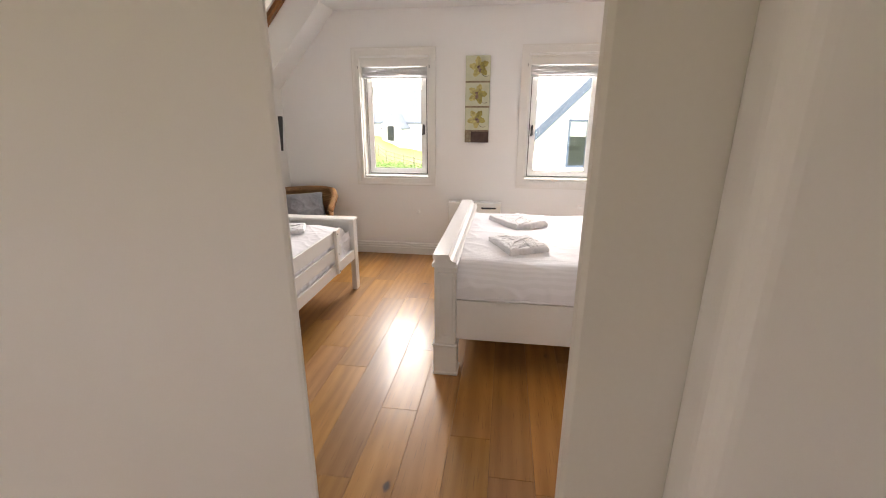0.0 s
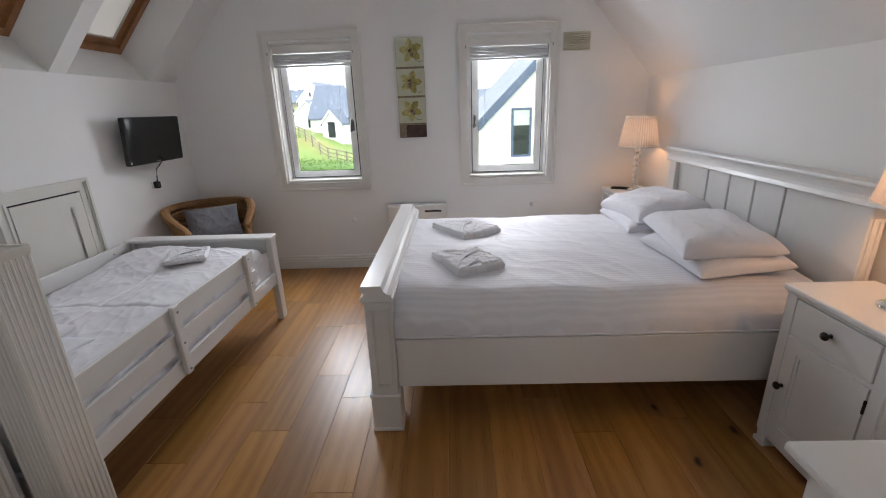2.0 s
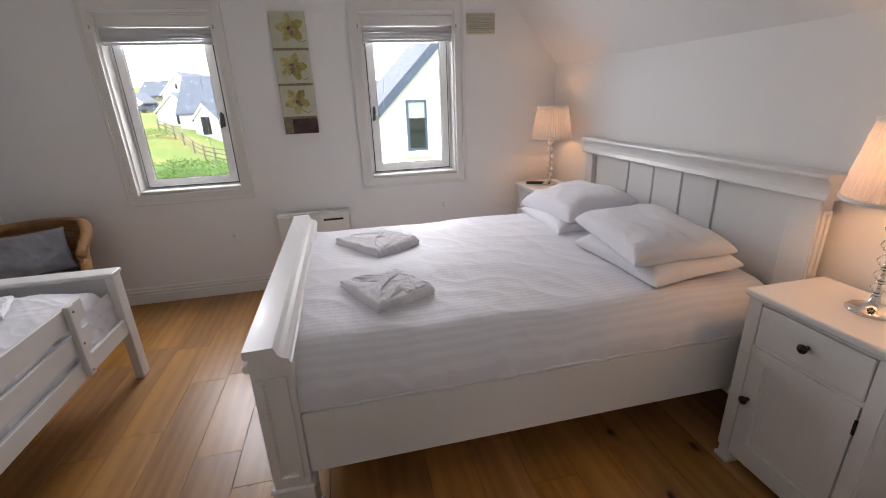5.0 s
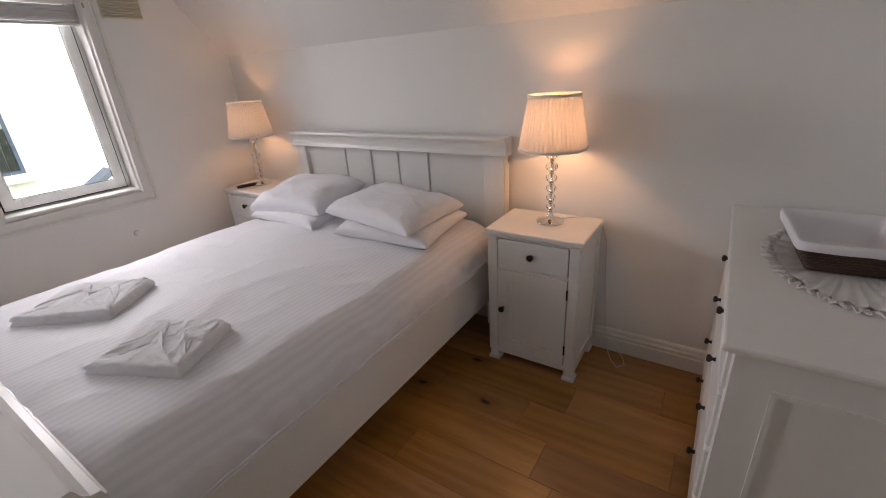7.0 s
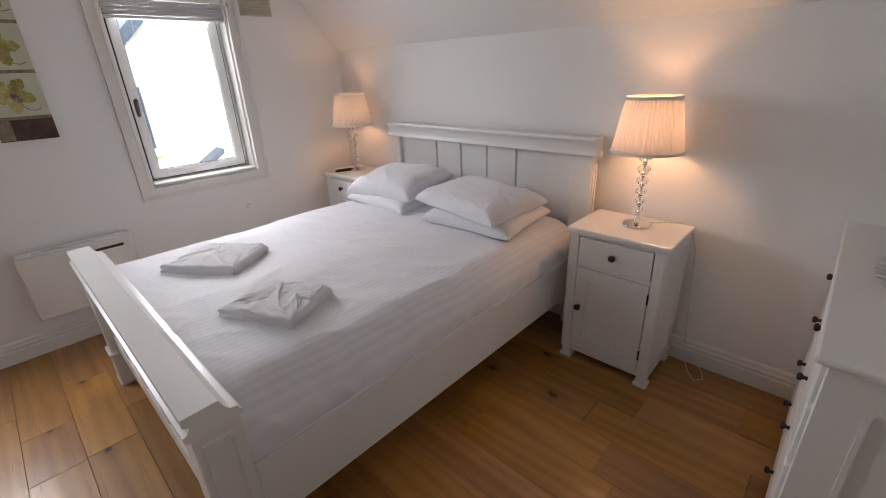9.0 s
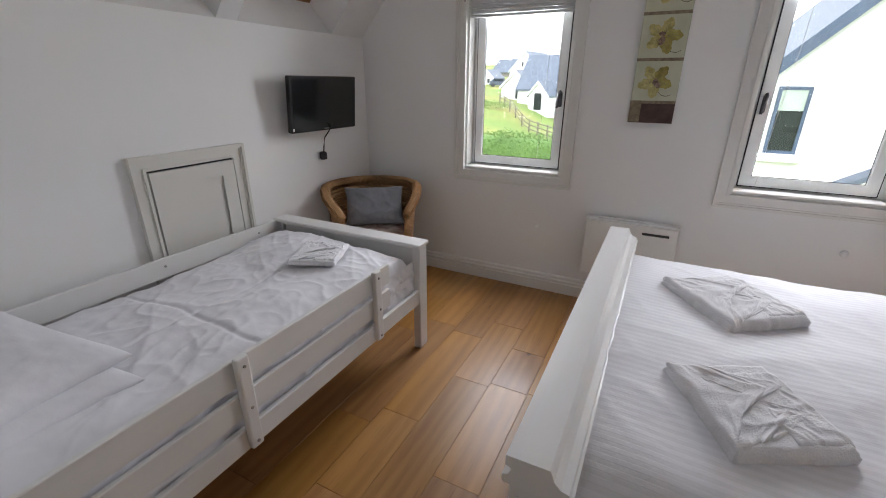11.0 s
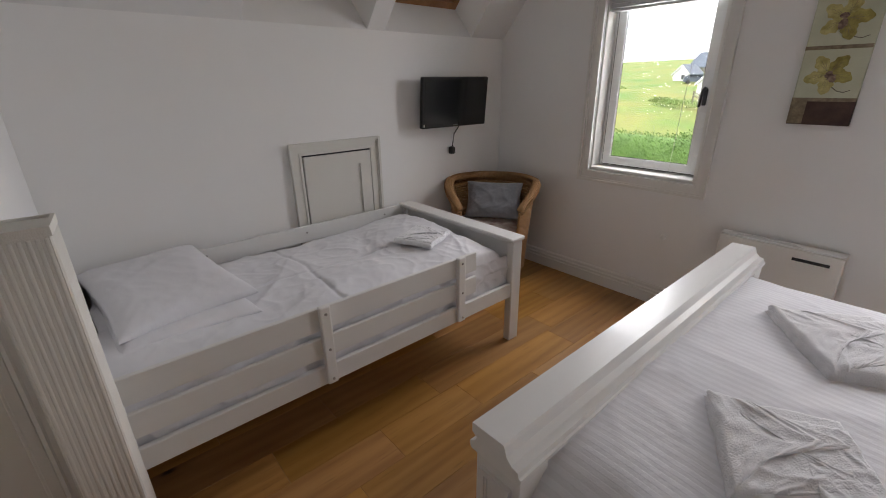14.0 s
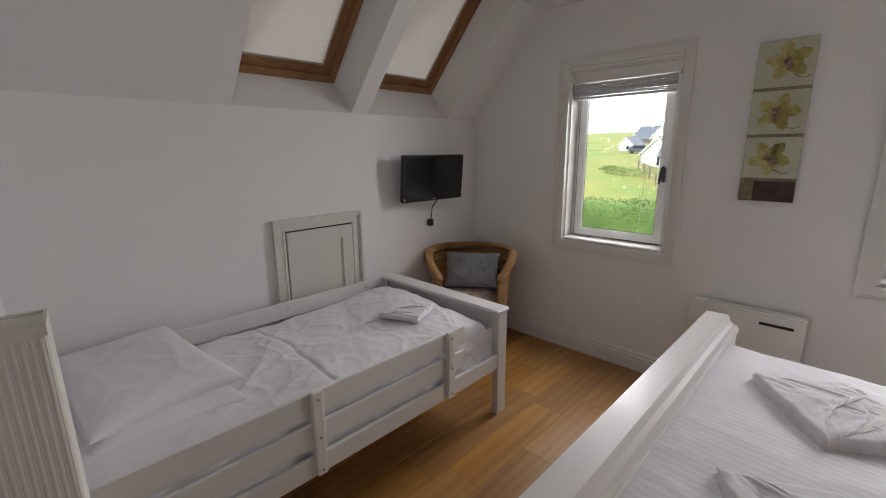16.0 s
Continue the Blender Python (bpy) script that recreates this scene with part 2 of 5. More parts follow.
CREAM = material("cream_eggshell_paint", (0.72, 0.70, 0.655), (0.68, 0.66, 0.61), 2.0, 0.45, bump=0.05, fine=140, spread=0.05)
OAK = wood_floor()
UNDER = material("dark_subfloor", (0.12, 0.065, 0.03), rough=0.9)
STRIPED = striped_linen()
COTTON = material("white_cotton", (0.77, 0.766, 0.80), (0.73, 0.727, 0.76), 5, 0.85, bump=0.5, fine=38, spread=0.05, sheen=0.15)
TERRY = material("white_terry_towel", (0.76, 0.756, 0.78), (0.71, 0.706, 0.73), 12, 0.95, bump=1.0, fine=240, spread=0.22, sheen=0.3)
UPVC = material("white_upvc", (0.86, 0.87, 0.86), (0.83, 0.84, 0.83), 3, 0.28, spread=0.02)
PINE = material("varnished_pine_frame", (0.36, 0.17, 0.065), (0.25, 0.105, 0.035), 3, 0.35, bump=0.2, fine=30, spread=0.3, stretch=(1, 6, 6), coat=0.3)
BLIND = skylight_blind()
SLAT = material("grey_white_blind_slats", (0.62, 0.62, 0.62), (0.56, 0.56, 0.56), 6, 0.45, spread=0.05)
CHROME = material("polished_chrome", (0.75, 0.74, 0.72), (0.7, 0.69, 0.68), 4, 0.1, 1.0, spread=0.05)
GUNMETAL = material("dark_grey_handle_metal", (0.13, 0.13, 0.135), (0.1, 0.1, 0.105), 8, 0.35, 0.9, spread=0.1)
STEEL = material("brushed_steel", (0.45, 0.44, 0.42), (0.38, 0.37, 0.35), 6, 0.35, 1.0, bump=0.1, fine=90, spread=0.1)
BRONZE = material("dark_bronze_knob", (0.045, 0.035, 0.03), (0.025, 0.02, 0.018), 30, 0.35, 0.8, spread=0.2)
BLACK = material("glossy_black_plastic", (0.012, 0.012, 0.013), (0.009, 0.009, 0.01), 3, 0.25, spread=0.05)
SCREEN = material("dark_screen_glass", (0.006, 0.0065, 0.007), (0.005, 0.0055, 0.006), 2, 0.12, spread=0.02)
RUBBER = material("black_cable_rubber", (0.02, 0.02, 0.02), rough=0.6)
WICKER = material("honey_wicker", (0.46, 0.26, 0.11), (0.31, 0.16, 0.06), 9, 0.5, bump=0.3, fine=70, spread=0.35)
DARKWICKER = material("dark_brown_wicker", (0.085, 0.045, 0.028), (0.045, 0.024, 0.015), 14, 0.5, bump=0.3, fine=90, spread=0.3)
GREYCLOTH = material("slate_grey_cushion_cloth", (0.26, 0.265, 0.29), (0.19, 0.195, 0.22), 8, 0.9, bump=0.4, fine=300, spread=0.15, sheen=0.2)
PATTERN = material("floral_seat_cloth", (0.58, 0.53, 0.45), (0.26, 0.13, 0.11), 14, 0.9, bump=0.3, fine=200, spread=0.2)
SHADE = shade_cloth()
CREAMSHADE = material("ribbed_white_fabric", (0.78, 0.76, 0.71), (0.74, 0.72, 0.67), 5, 0.9, bump=0.5, fine=320, spread=0.15)
CRYSTAL = glass("clear_crystal", (0.97, 0.97, 0.97), thin=False)
PANE = glass("window_pane_glass", (0.98, 1.0, 0.99))
LACE = material("white_lace", (0.80, 0.79, 0.77), (0.70, 0.69, 0.67), 30, 0.9, bump=0.8, fine=260, spread=0.2)
VENTM = material("ivory_plastic", (0.72, 0.69, 0.57), (0.66, 0.63, 0.52), 5, 0.45, spread=0.04)
WIRE = material("clear_white_cable", (0.7, 0.68, 0.64), rough=0.4)
GRASS = material("meadow_grass", (0.10, 0.205, 0.034), (0.27, 0.25, 0.07), 0.16, 0.95, bump=0.6, fine=2.2, spread=0.8)
HEDGE = material("hedge_leaf", (0.155, 0.27, 0.06), (0.10, 0.19, 0.04), 1.3, 0.7, fine=20, spread=0.4)
SHRUB = material("shrub_leaf", (0.17, 0.29, 0.07), (0.22, 0.28, 0.09), 0.8, 0.8, fine=12, spread=0.4)
RENDERW = material("white_house_render", (0.80, 0.81, 0.80), (0.76, 0.77, 0.765), 1.5, 0.9, bump=0.3, fine=60, spread=0.06)
SLATE = material("blue_grey_roof_slate", (0.13, 0.155, 0.20), (0.09, 0.11, 0.15), 2, 0.6, bump=0.3, fine=12, spread=0.25)
FASCIA = material("dark_blue_grey_fascia", (0.06, 0.09, 0.15), (0.05, 0.075, 0.125), 3, 0.45, spread=0.06)
STONE = material("rough_grey_stone", (0.26, 0.24, 0.21), (0.15, 0.14, 0.13), 3, 0.9, bump=0.6, fine=8, spread=0.4)
DARKWIN = material("dark_house_window", (0.02, 0.025, 0.03), rough=0.08)
CURTAIN = material("pale_roller_blind", (0.4, 0.47, 0.42), rough=0.8)
FENCEW = material("weathered_fence_wood", (0.22, 0.19, 0.15), (0.15, 0.13, 0.1), 2, 0.9, spread=0.3)
# distance haze is put into the hills' blue-grey base colour
HILL = material("far_hill_haze_tint", (0.22, 0.31, 0.33), (0.18, 0.28, 0.31), 0.01, 1.0, fine=0.05, spread=0.2)
CANVAS = material("pale_green_canvas", (0.60, 0.61, 0.47), (0.50, 0.52, 0.38), 9, 0.8, bump=0.3, fine=300, spread=0.15)
TAUPE = material("taupe_band_paint", (0.30, 0.25, 0.165), (0.17, 0.13, 0.085), 40, 0.8, spread=0.3)
UMBER = material("umber_paint", (0.045, 0.022, 0.02), (0.085, 0.05, 0.038), 18, 0.7, spread=0.3)
PETAL = material("yellow_green_petal_paint", (0.46, 0.40, 0.12), (0.22, 0.185, 0.045), 26, 0.75, spread=0.4)
PETAL2 = material("pale_yellow_petal_paint", (0.60, 0.54, 0.24), (0.33, 0.28, 0.08), 30, 0.75, spread=0.35)
LIP = material("brown_pink_lip_paint", (0.40, 0.30, 0.22), (0.07, 0.03, 0.025), 60, 0.75, spread=0.3)


# ---- mesh helpers ----
def box(bm, x0, x1, y0, y1, z0, z1, r=0.003, seg=1):
    m = Matrix.Translation(((x0 + x1) / 2, (y0 + y1) / 2, (z0 + z1) / 2)) @ Matrix.Diagonal((abs(x1 - x0), abs(y1 - y0), abs(z1 - z0), 1))
    vs = bmesh.ops.create_cube(bm, size=1, matrix=m)["verts"]
    if r:
        r = min(r, 0.45 * min(abs(x1 - x0), abs(y1 - y0), abs(z1 - z0)))
        es = list({e for v in vs for e in v.link_edges})
        bmesh.ops.bevel(bm, geom=es, offset=r, segments=seg, affect="EDGES", profile=0.5)
    return bm


def boxes(*dims, r=0.003, seg=1):
    bm = bmesh.new()
    for d in dims:
        box(bm, *d, r=r, seg=seg)
    return bm


def prism(bm, pts, axis, a0, a1):
    """Polygon pts in the two other axes (in x, y, z order), extruded along axis."""
    def put(p, a):
        return {"x": (a, p[0], p[1]), "y": (p[0], a, p[1]), "z": (p[0], p[1], a)}[axis]
    lo = [bm.verts.new(put(p, a0)) for p in pts]
    hi = [bm.verts.new(put(p, a1)) for p in pts]
    k = len(pts)
    fs = [bm.faces.new(lo[::-1]), bm.faces.new(hi)]
    for i in range(k):
        fs.append(bm.faces.new((lo[i], lo[(i + 1) % k], hi[(i + 1) % k], hi[i])))
    bmesh.ops.recalc_face_normals(bm, faces=fs)
    return bm


def ring(bm, u0, u1, v0, v1, w, d0, d1, put):
    """A mitred rectangular frame of width w inside the rectangle u, v, from depth d0 to d1; put maps (u, v, d) to the world."""
    out, inn = [(u0, v0), (u1, v0), (u1, v1), (u0, v1)], [(u0 + w, v0 + w), (u1 - w, v0 + w), (u1 - w, v1 - w), (u0 + w, v1 - w)]
    V = {(k, d): [bm.verts.new(put(a, b, dd)) for a, b in ps] for k, ps in (("o", out), ("i", inn)) for d, dd in ((0, d0), (1, d1))}
    fs = []
    for i in range(4):
        j = (i + 1) % 4
        for a, b, c, e in ((("o", 1), ("o", 1), ("i", 1), ("i", 1)), (("o", 0), ("o", 0), ("i", 0), ("i", 0)), (("o", 0), ("o", 0), ("o", 1), ("o", 1)), (("i", 0), ("i", 0), ("i", 1), ("i", 1))):
            fs.append(bm.faces.new((V[a][i], V[b][j], V[c][j], V[e][i])))
    bmesh.ops.recalc_face_normals(bm, faces=fs)
    return bm


def lathe(bm, prof, cx=0, cy=0, n=24, wave=0.0, folds=0):
    """Profile of (radius, z) turned about an upright axis; wave, folds: pleats."""
    rows = []
    for r, z in prof:
        row = []
        for i in range(n):
            a = 2 * math.pi * i / n
            rr = r * (1 + wave * math.sin(folds * a))
            row.append(bm.verts.new((cx + rr * math.cos(a), cy + rr * math.sin(a), z)))
        rows.append(row)
    for A, B_ in zip(rows, rows[1:]):
        for i in range(n):
            j = (i + 1) % n
            bm.faces.new((A[i], A[j], B_[j], B_[i]))
    return bm


def tube(bm, pts, r, n=8, closed=False):
    """A round rod along the points."""
    pts = [Vector(p) for p in pts]
    rows = []
    for i, p in enumerate(pts):
        d = (pts[min(i + 1, len(pts) - 1)] - pts[max(i - 1, 0)]).normalized()
        s = d.cross(Vector((0, 0, 1)) if abs(d.z) < 0.9 else Vector((1, 0, 0))).normalized()
        t = d.cross(s)
        rows.append([bm.verts.new(p + r * (math.cos(2 * math.pi * k / n) * s + math.sin(2 * math.pi * k / n) * t)) for k in range(n)])
    for A, B_ in zip(rows, rows[1:]):
        for k in range(n):
            bm.faces.new((A[k], A[(k + 1) % n], B_[(k + 1) % n], B_[k]))
    if not closed:
        bm.faces.new(rows[0][::-1])
        bm.faces.new(rows[-1])
    return bm


def mesh(name, bm, mat, smooth=False):
    me = bpy.data.meshes.new(name)
    bmesh.ops.recalc_face_normals(bm, faces=bm.faces[:])
    bm.to_mesh(me)
    bm.free()
    me.materials.append(mat)
    if smooth:
        me.shade_smooth()
    return me


def part(name, bm, mat, parent, label="", smooth=False, at=(0, 0, 0)):
    ob = new(name, mesh(name, bm, mat, smooth))
    ob.parent = parent
    ob.location = at
    if label:
        tagged(ob, label)
    return ob


def thing(name, at, label, category, group="", rz=0):
    ob = new(name)
    ob.matrix_world = pose(*at, 0, 0, rz)
    ob.empty_display_size = 0.1
    return tagged(ob, label, category, group)


def solid(name, bm, mat, label, category, smooth=False, at=(0, 0, 0), group="", kind=""):
    ob = new(name, mesh(name, bm, mat, smooth))
    ob.location = at
    return tagged(ob, label, category, group, kind)


def structure(name, bm, mat, label, category="wall", smooth=False):
    return solid(name, bm, mat, label, category, smooth, kind="structure")


# ---- the room's shell ----
XL, XR, YS, YN, ZK_L, ZK_R, ZC = -2.39, 1.64, 2.44, 6.235, 1.71, 1.63, 2.41
SL = 1.12
XCL, XCR = XL + (ZC - ZK_L) / SL, XR - (ZC - ZK_R) / SL
W1, W2 = (-1.54, -0.85), (0.11, 0.80)
WZ0, WZ1 = 0.825, 1.99
T = 0.142

bm = bmesh.new()
for a, b in ((XL - 0.4, W1[0]), (W1[1], W2[0]), (W2[1], XR + 0.4)):
    box(bm, a, b, YN, YN + T, -0.02, 2.9, r=0)
for a, b in (W1, W2):
    box(bm, a, b, YN, YN + T, -0.02, WZ0, r=0)
    box(bm, a, b, YN, YN + T, WZ1, 2.9, r=0)
structure("wall_north", bm, WALL, "white painted plaster wall with two window openings")

HY0, HY1 = 4.505, 5.02
structure("wall_west", boxes((XL - 0.2, XL, YS - 0.15, YN, -0.02, ZK_L), r=0), WALL, "low white painted knee wall under the roof slope")
structure("wall_east", boxes((XR, XR + 0.2, YS - 0.15, YN, -0.02, ZK_R), r=0), WALL, "white painted wall behind the bed's headboard")

DX0, DX1, HF, DZ = -0.345, 0.456, 2.343, 2.03
bm = bmesh.new()
prism(bm, [(XL - 0.2, HF), (DX0 - 0.006, HF), (DX0 - 0.001, HF + 0.002), (DX0, HF + 0.006), (DX0 - 0.003, HF + 0.012), (DX0 - 0.13, YS), (XL - 0.2, YS)], "z", -0.02, DZ)
box(bm, XL - 0.2, DX1, HF, YS, DZ, 2.9, r=0)
box(bm, DX1, XR + 0.2, 2.349, YS, -0.02, 2.9, r=0)
box(bm, 0.104, XR + 0.2, 2.167, 2.239, -0.02, 2.9, r=0.022, seg=5)
box(bm, 0.456, XR + 0.2, 2.279, 2.349, -0.02, 2.9, r=0)
structure("wall_south", bm, WALL, "thin white painted partition with a doorway to the landing")
# boxed-in corner room beside the doorway, with its own door frame
EX, EY = -1.36, 3.33
bm = boxes((XL, EX - 0.1, EY - 0.1, EY, -0.02, ZC), (EX - 0.1, EX, YS, YS + 0.06, -0.02, ZC), (EX - 0.1, EX, EY - 0.1, EY, -0.02, ZC), (EX - 0.1, EX, YS + 0.06, EY - 0.1, 2.03, ZC), r=0)
structure("wall_closet", bm, WALL, "white painted walls boxing in the corner closet")


# sloped ceilings; the left one is cut by two deep skylight reveals
def slope_point(s, d, y):
    """s metres up the left slope from the knee, d metres out through the roof."""
    k = math.hypot(1, SL)
    return (XL + s / k - d * SL / k, y, ZK_L + s * SL / k + d / k)


LEN = (ZC - ZK_L) / SL * math.hypot(1, SL)
SKY = ((4.30, 5.025), (5.15, 5.895))
bm = bmesh.new()


def slab(bm, y0, y1, s0, s1, d0=0.0, d1=0.24):
    vs = [bm.verts.new(slope_point(s, d, y)) for y in (y0, y1) for s, d in ((s0, d0), (s1, d0), (s1, d1), (s0, d1))]
    for f in ((0, 1, 2, 3), (7, 6, 5, 4), (0, 4, 5, 1), (1, 5, 6, 2), (2, 6, 7, 3), (3, 7, 4, 0)):
        bm.faces.new([vs[i] for i in f])


for a, b in ((YS - 0.15, SKY[0][0]), (SKY[0][1], SKY[1][0]), (SKY[1][1], YN)):
    slab(bm, a, b, -0.02, LEN, 0.0, 0.26)
structure("ceiling_slope_west", bm, CEIL, "sloping white ceiling with two skylight recesses", "ceiling")
k = math.hypot(1, SL)
bm = bmesh.new()
prism(bm, [(XR + 0.02, ZK_R - 0.02 * SL), (XCR, ZC), (XCR + 0.18, ZC + 0.16), (XR + 0.2, ZK_R + 0.16)], "y", YS - 0.15, YN)
structure("ceiling_slope_east", bm, CEIL, "sloping white painted ceiling above the headboard", "ceiling")
structure("ceiling", boxes((XCL, XCR + 0.02, YS - 0.15, YN, ZC, ZC + 0.15), r=0), CEIL, "flat white painted ceiling", "ceiling")


def skylight(i, y0, y1):
    D = 0.24
    sp = 0.022
    put = lambda u, v, d: slope_point(v, d, u)
    sky_ = thing("skylight_%d" % i, slope_point(0, 0, (y0 + y1) / 2), "pine-framed skylight with its pale blind drawn", "skylight")
    sky_["kind"] = "structure"
    inv = sky_.matrix_world.inverted()
    # splayed reveal lining
    bm = bmesh.new()
    S0, S1 = 0.03, LEN - 0.03
    I = [(y0 + sp, 0.045), (y1 - sp, 0.045), (y1 - sp, LEN + 0.12), (y0 + sp, LEN + 0.12)]
    O = [(y0, 0), (y1, 0), (y1, LEN), (y0, LEN)]
    ov = [bm.verts.new(put(u, v, 0)) for u, v in O]
    iv = [bm.verts.new(put(u, v, D)) for u, v in I]
    for a in range(4):
        b = (a + 1) % 4
        bm.faces.new((ov[a], ov[b], iv[b], iv[a]))
    bmesh.ops.transform(bm, matrix=inv, verts=bm.verts[:])
    part("reveal", bm, CEIL, sky_)
    bm = bmesh.new()
    ring(bm, y0 + sp - 0.01, y1 - sp + 0.01, 0.036, LEN + 0.13, 0.055, D - 0.005, D + 0.05, put)
    bmesh.ops.transform(bm, matrix=inv, verts=bm.verts[:])
    part("outer_frame", bm, PINE, sky_)
    bm = bmesh.new()
    ring(bm, y0 + sp + 0.045, y1 - sp - 0.045, 0.091, LEN + 0.075, 0.05, D + 0.018, D + 0.06, put)
    bmesh.ops.transform(bm, matrix=inv, verts=bm.verts[:])
    part("sash", bm, PINE, sky_)
    bm = bmesh.new()
    u0, u1, v0, v1 = y0 + sp + 0.09, y1 - sp - 0.09, 0.139, LEN + 0.03
    vs = [bm.verts.new(put(u, v, D + 0.035 + 0.0)) for u, v in ((u0, v0), (u1, v0), (u1, v1), (u0, v1))]
    bm.faces.new(vs)
    bmesh.ops.solidify(bm, geom=bm.faces[:], thickness=0.002)
    bmesh.ops.transform(bm, matrix=inv, verts=bm.verts[:])
    part("blind", bm, BLIND, sky_, "pale grey drawn blackout blind")
    bm = bmesh.new()
    ring(bm, u0 - 0.004, u1 + 0.004, v0 - 0.004, v1 + 0.004, 0.012, D + 0.02, D + 0.034, put)
    bmesh.ops.transform(bm, matrix=inv, verts=bm.verts[:])
    part("blind_rail", bm, STEEL, sky_, "slim aluminium blind rail")


for i, (a, b) in enumerate(SKY):
    skylight(i + 1, a, b)
# roof covering over the loft, closed round the skylight frames
bm = bmesh.new()
slab(bm, YS - 0.2, SKY[0][0] + 0.02, -0.6, LEN + 0.3, 0.30, 0.37)
slab(bm, SKY[0][1] - 0.02, SKY[1][0] + 0.02, -0.6, LEN + 0.3, 0.30, 0.37)
slab(bm, SKY[1][1] - 0.02, YN + T, -0.6, LEN + 0.3, 0.30, 0.37)
structure("roof_west", bm, SLATE, "slate roof covering outside the skylights", "roof")

# landing behind the camera
structure("landing_wall_west", boxes((-1.35, -1.2, 0.4, HF, -0.02, 2.6), r=0), WALL, "plain painted landing wall")
structure("landing_wall_east", boxes((1.0, 1.15, 0.4, 2.167, -0.02, 2.6), r=0), WALL, "plain painted landing wall")
# unseen opening, added so that sky light reaches the landing
structure("landing_wall_south", boxes((-1.35, -1.1, 0.3, 0.4, -0.02, 2.6), (-0.6, 1.15, 0.3, 0.4, -0.02, 2.6), (-1.1, -0.6, 0.3, 0.4, -0.02, 1.2), (-1.1, -0.6, 0.3, 0.4, 1.8, 2.6), r=0), WALL, "plain painted landing wall with an opening added for fill light")
structure("landing_ceiling", boxes((-1.35, 1.15, 0.3, HF, 2.45, 2.6), r=0), CEIL, "plain landing ceiling", "ceiling")


# ---- woodwork: baseboards, architraves, door frame ----
def baseboard(name, axis, fixed, a0, a1, sign):
    """Moulded board; sign: the side to which it stands out."""
    d = [(0, 0), (0.024, 0), (0.024, 0.072), (0.017, 0.077), (0.017, 0.081), (0.022, 0.085), (0.022, 0.096), (0.015, 0.101), (0.012, 0.105), (0.016, 0.110), (0.013, 0.120), (0.006, 0.126), (0, 0.127)]
    pts = [(fixed + sign * u, v) for u, v in d]
    bm = bmesh.new()
    prism(bm, pts, axis, a0, a1)
    return structure(name, bm, GLOSS, "white gloss moulded skirting board", "baseboard")


baseboard("baseboard_north", "x", YN, XL + 0.016, XR - 0.016, -1)
baseboard("baseboard_west", "y", XL, EY, YN, 1)
baseboard("baseboard_east", "y", XR, YS, YN, -1)
bm = bmesh.new()
box(bm, DX1 + 0.01, XR - 0.02, YS, YS + 0.016, 0, 0.13)
box(bm, EX + 0.01, DX0 - 0.08, YS, YS + 0.016, 0, 0.13)
structure("baseboard_south", bm, GLOSS, "white gloss moulded skirting board", "baseboard")


def moulding(bm, u0, u1, v0, v1, put, w=0.072, flip=1):
    ring(bm, u0, u1, v0, v1, 0.016, 0, 0.029 * flip, put)
    ring(bm, u0 + 0.014, u1 - 0.014, v0 + 0.014, v1 - 0.014, 0.012, 0, 0.019 * flip, put)
    ring(bm, u0 + 0.024, u1 - 0.024, v0 + 0.024, v1 - 0.024, w - 0.036, 0, 0.012 * flip, put)
    ring(bm, u0 + w - 0.014, u1 - w + 0.014, v0 + w - 0.014, v1 - w + 0.014, 0.014, 0, 0.018 * flip, put)
    return bm


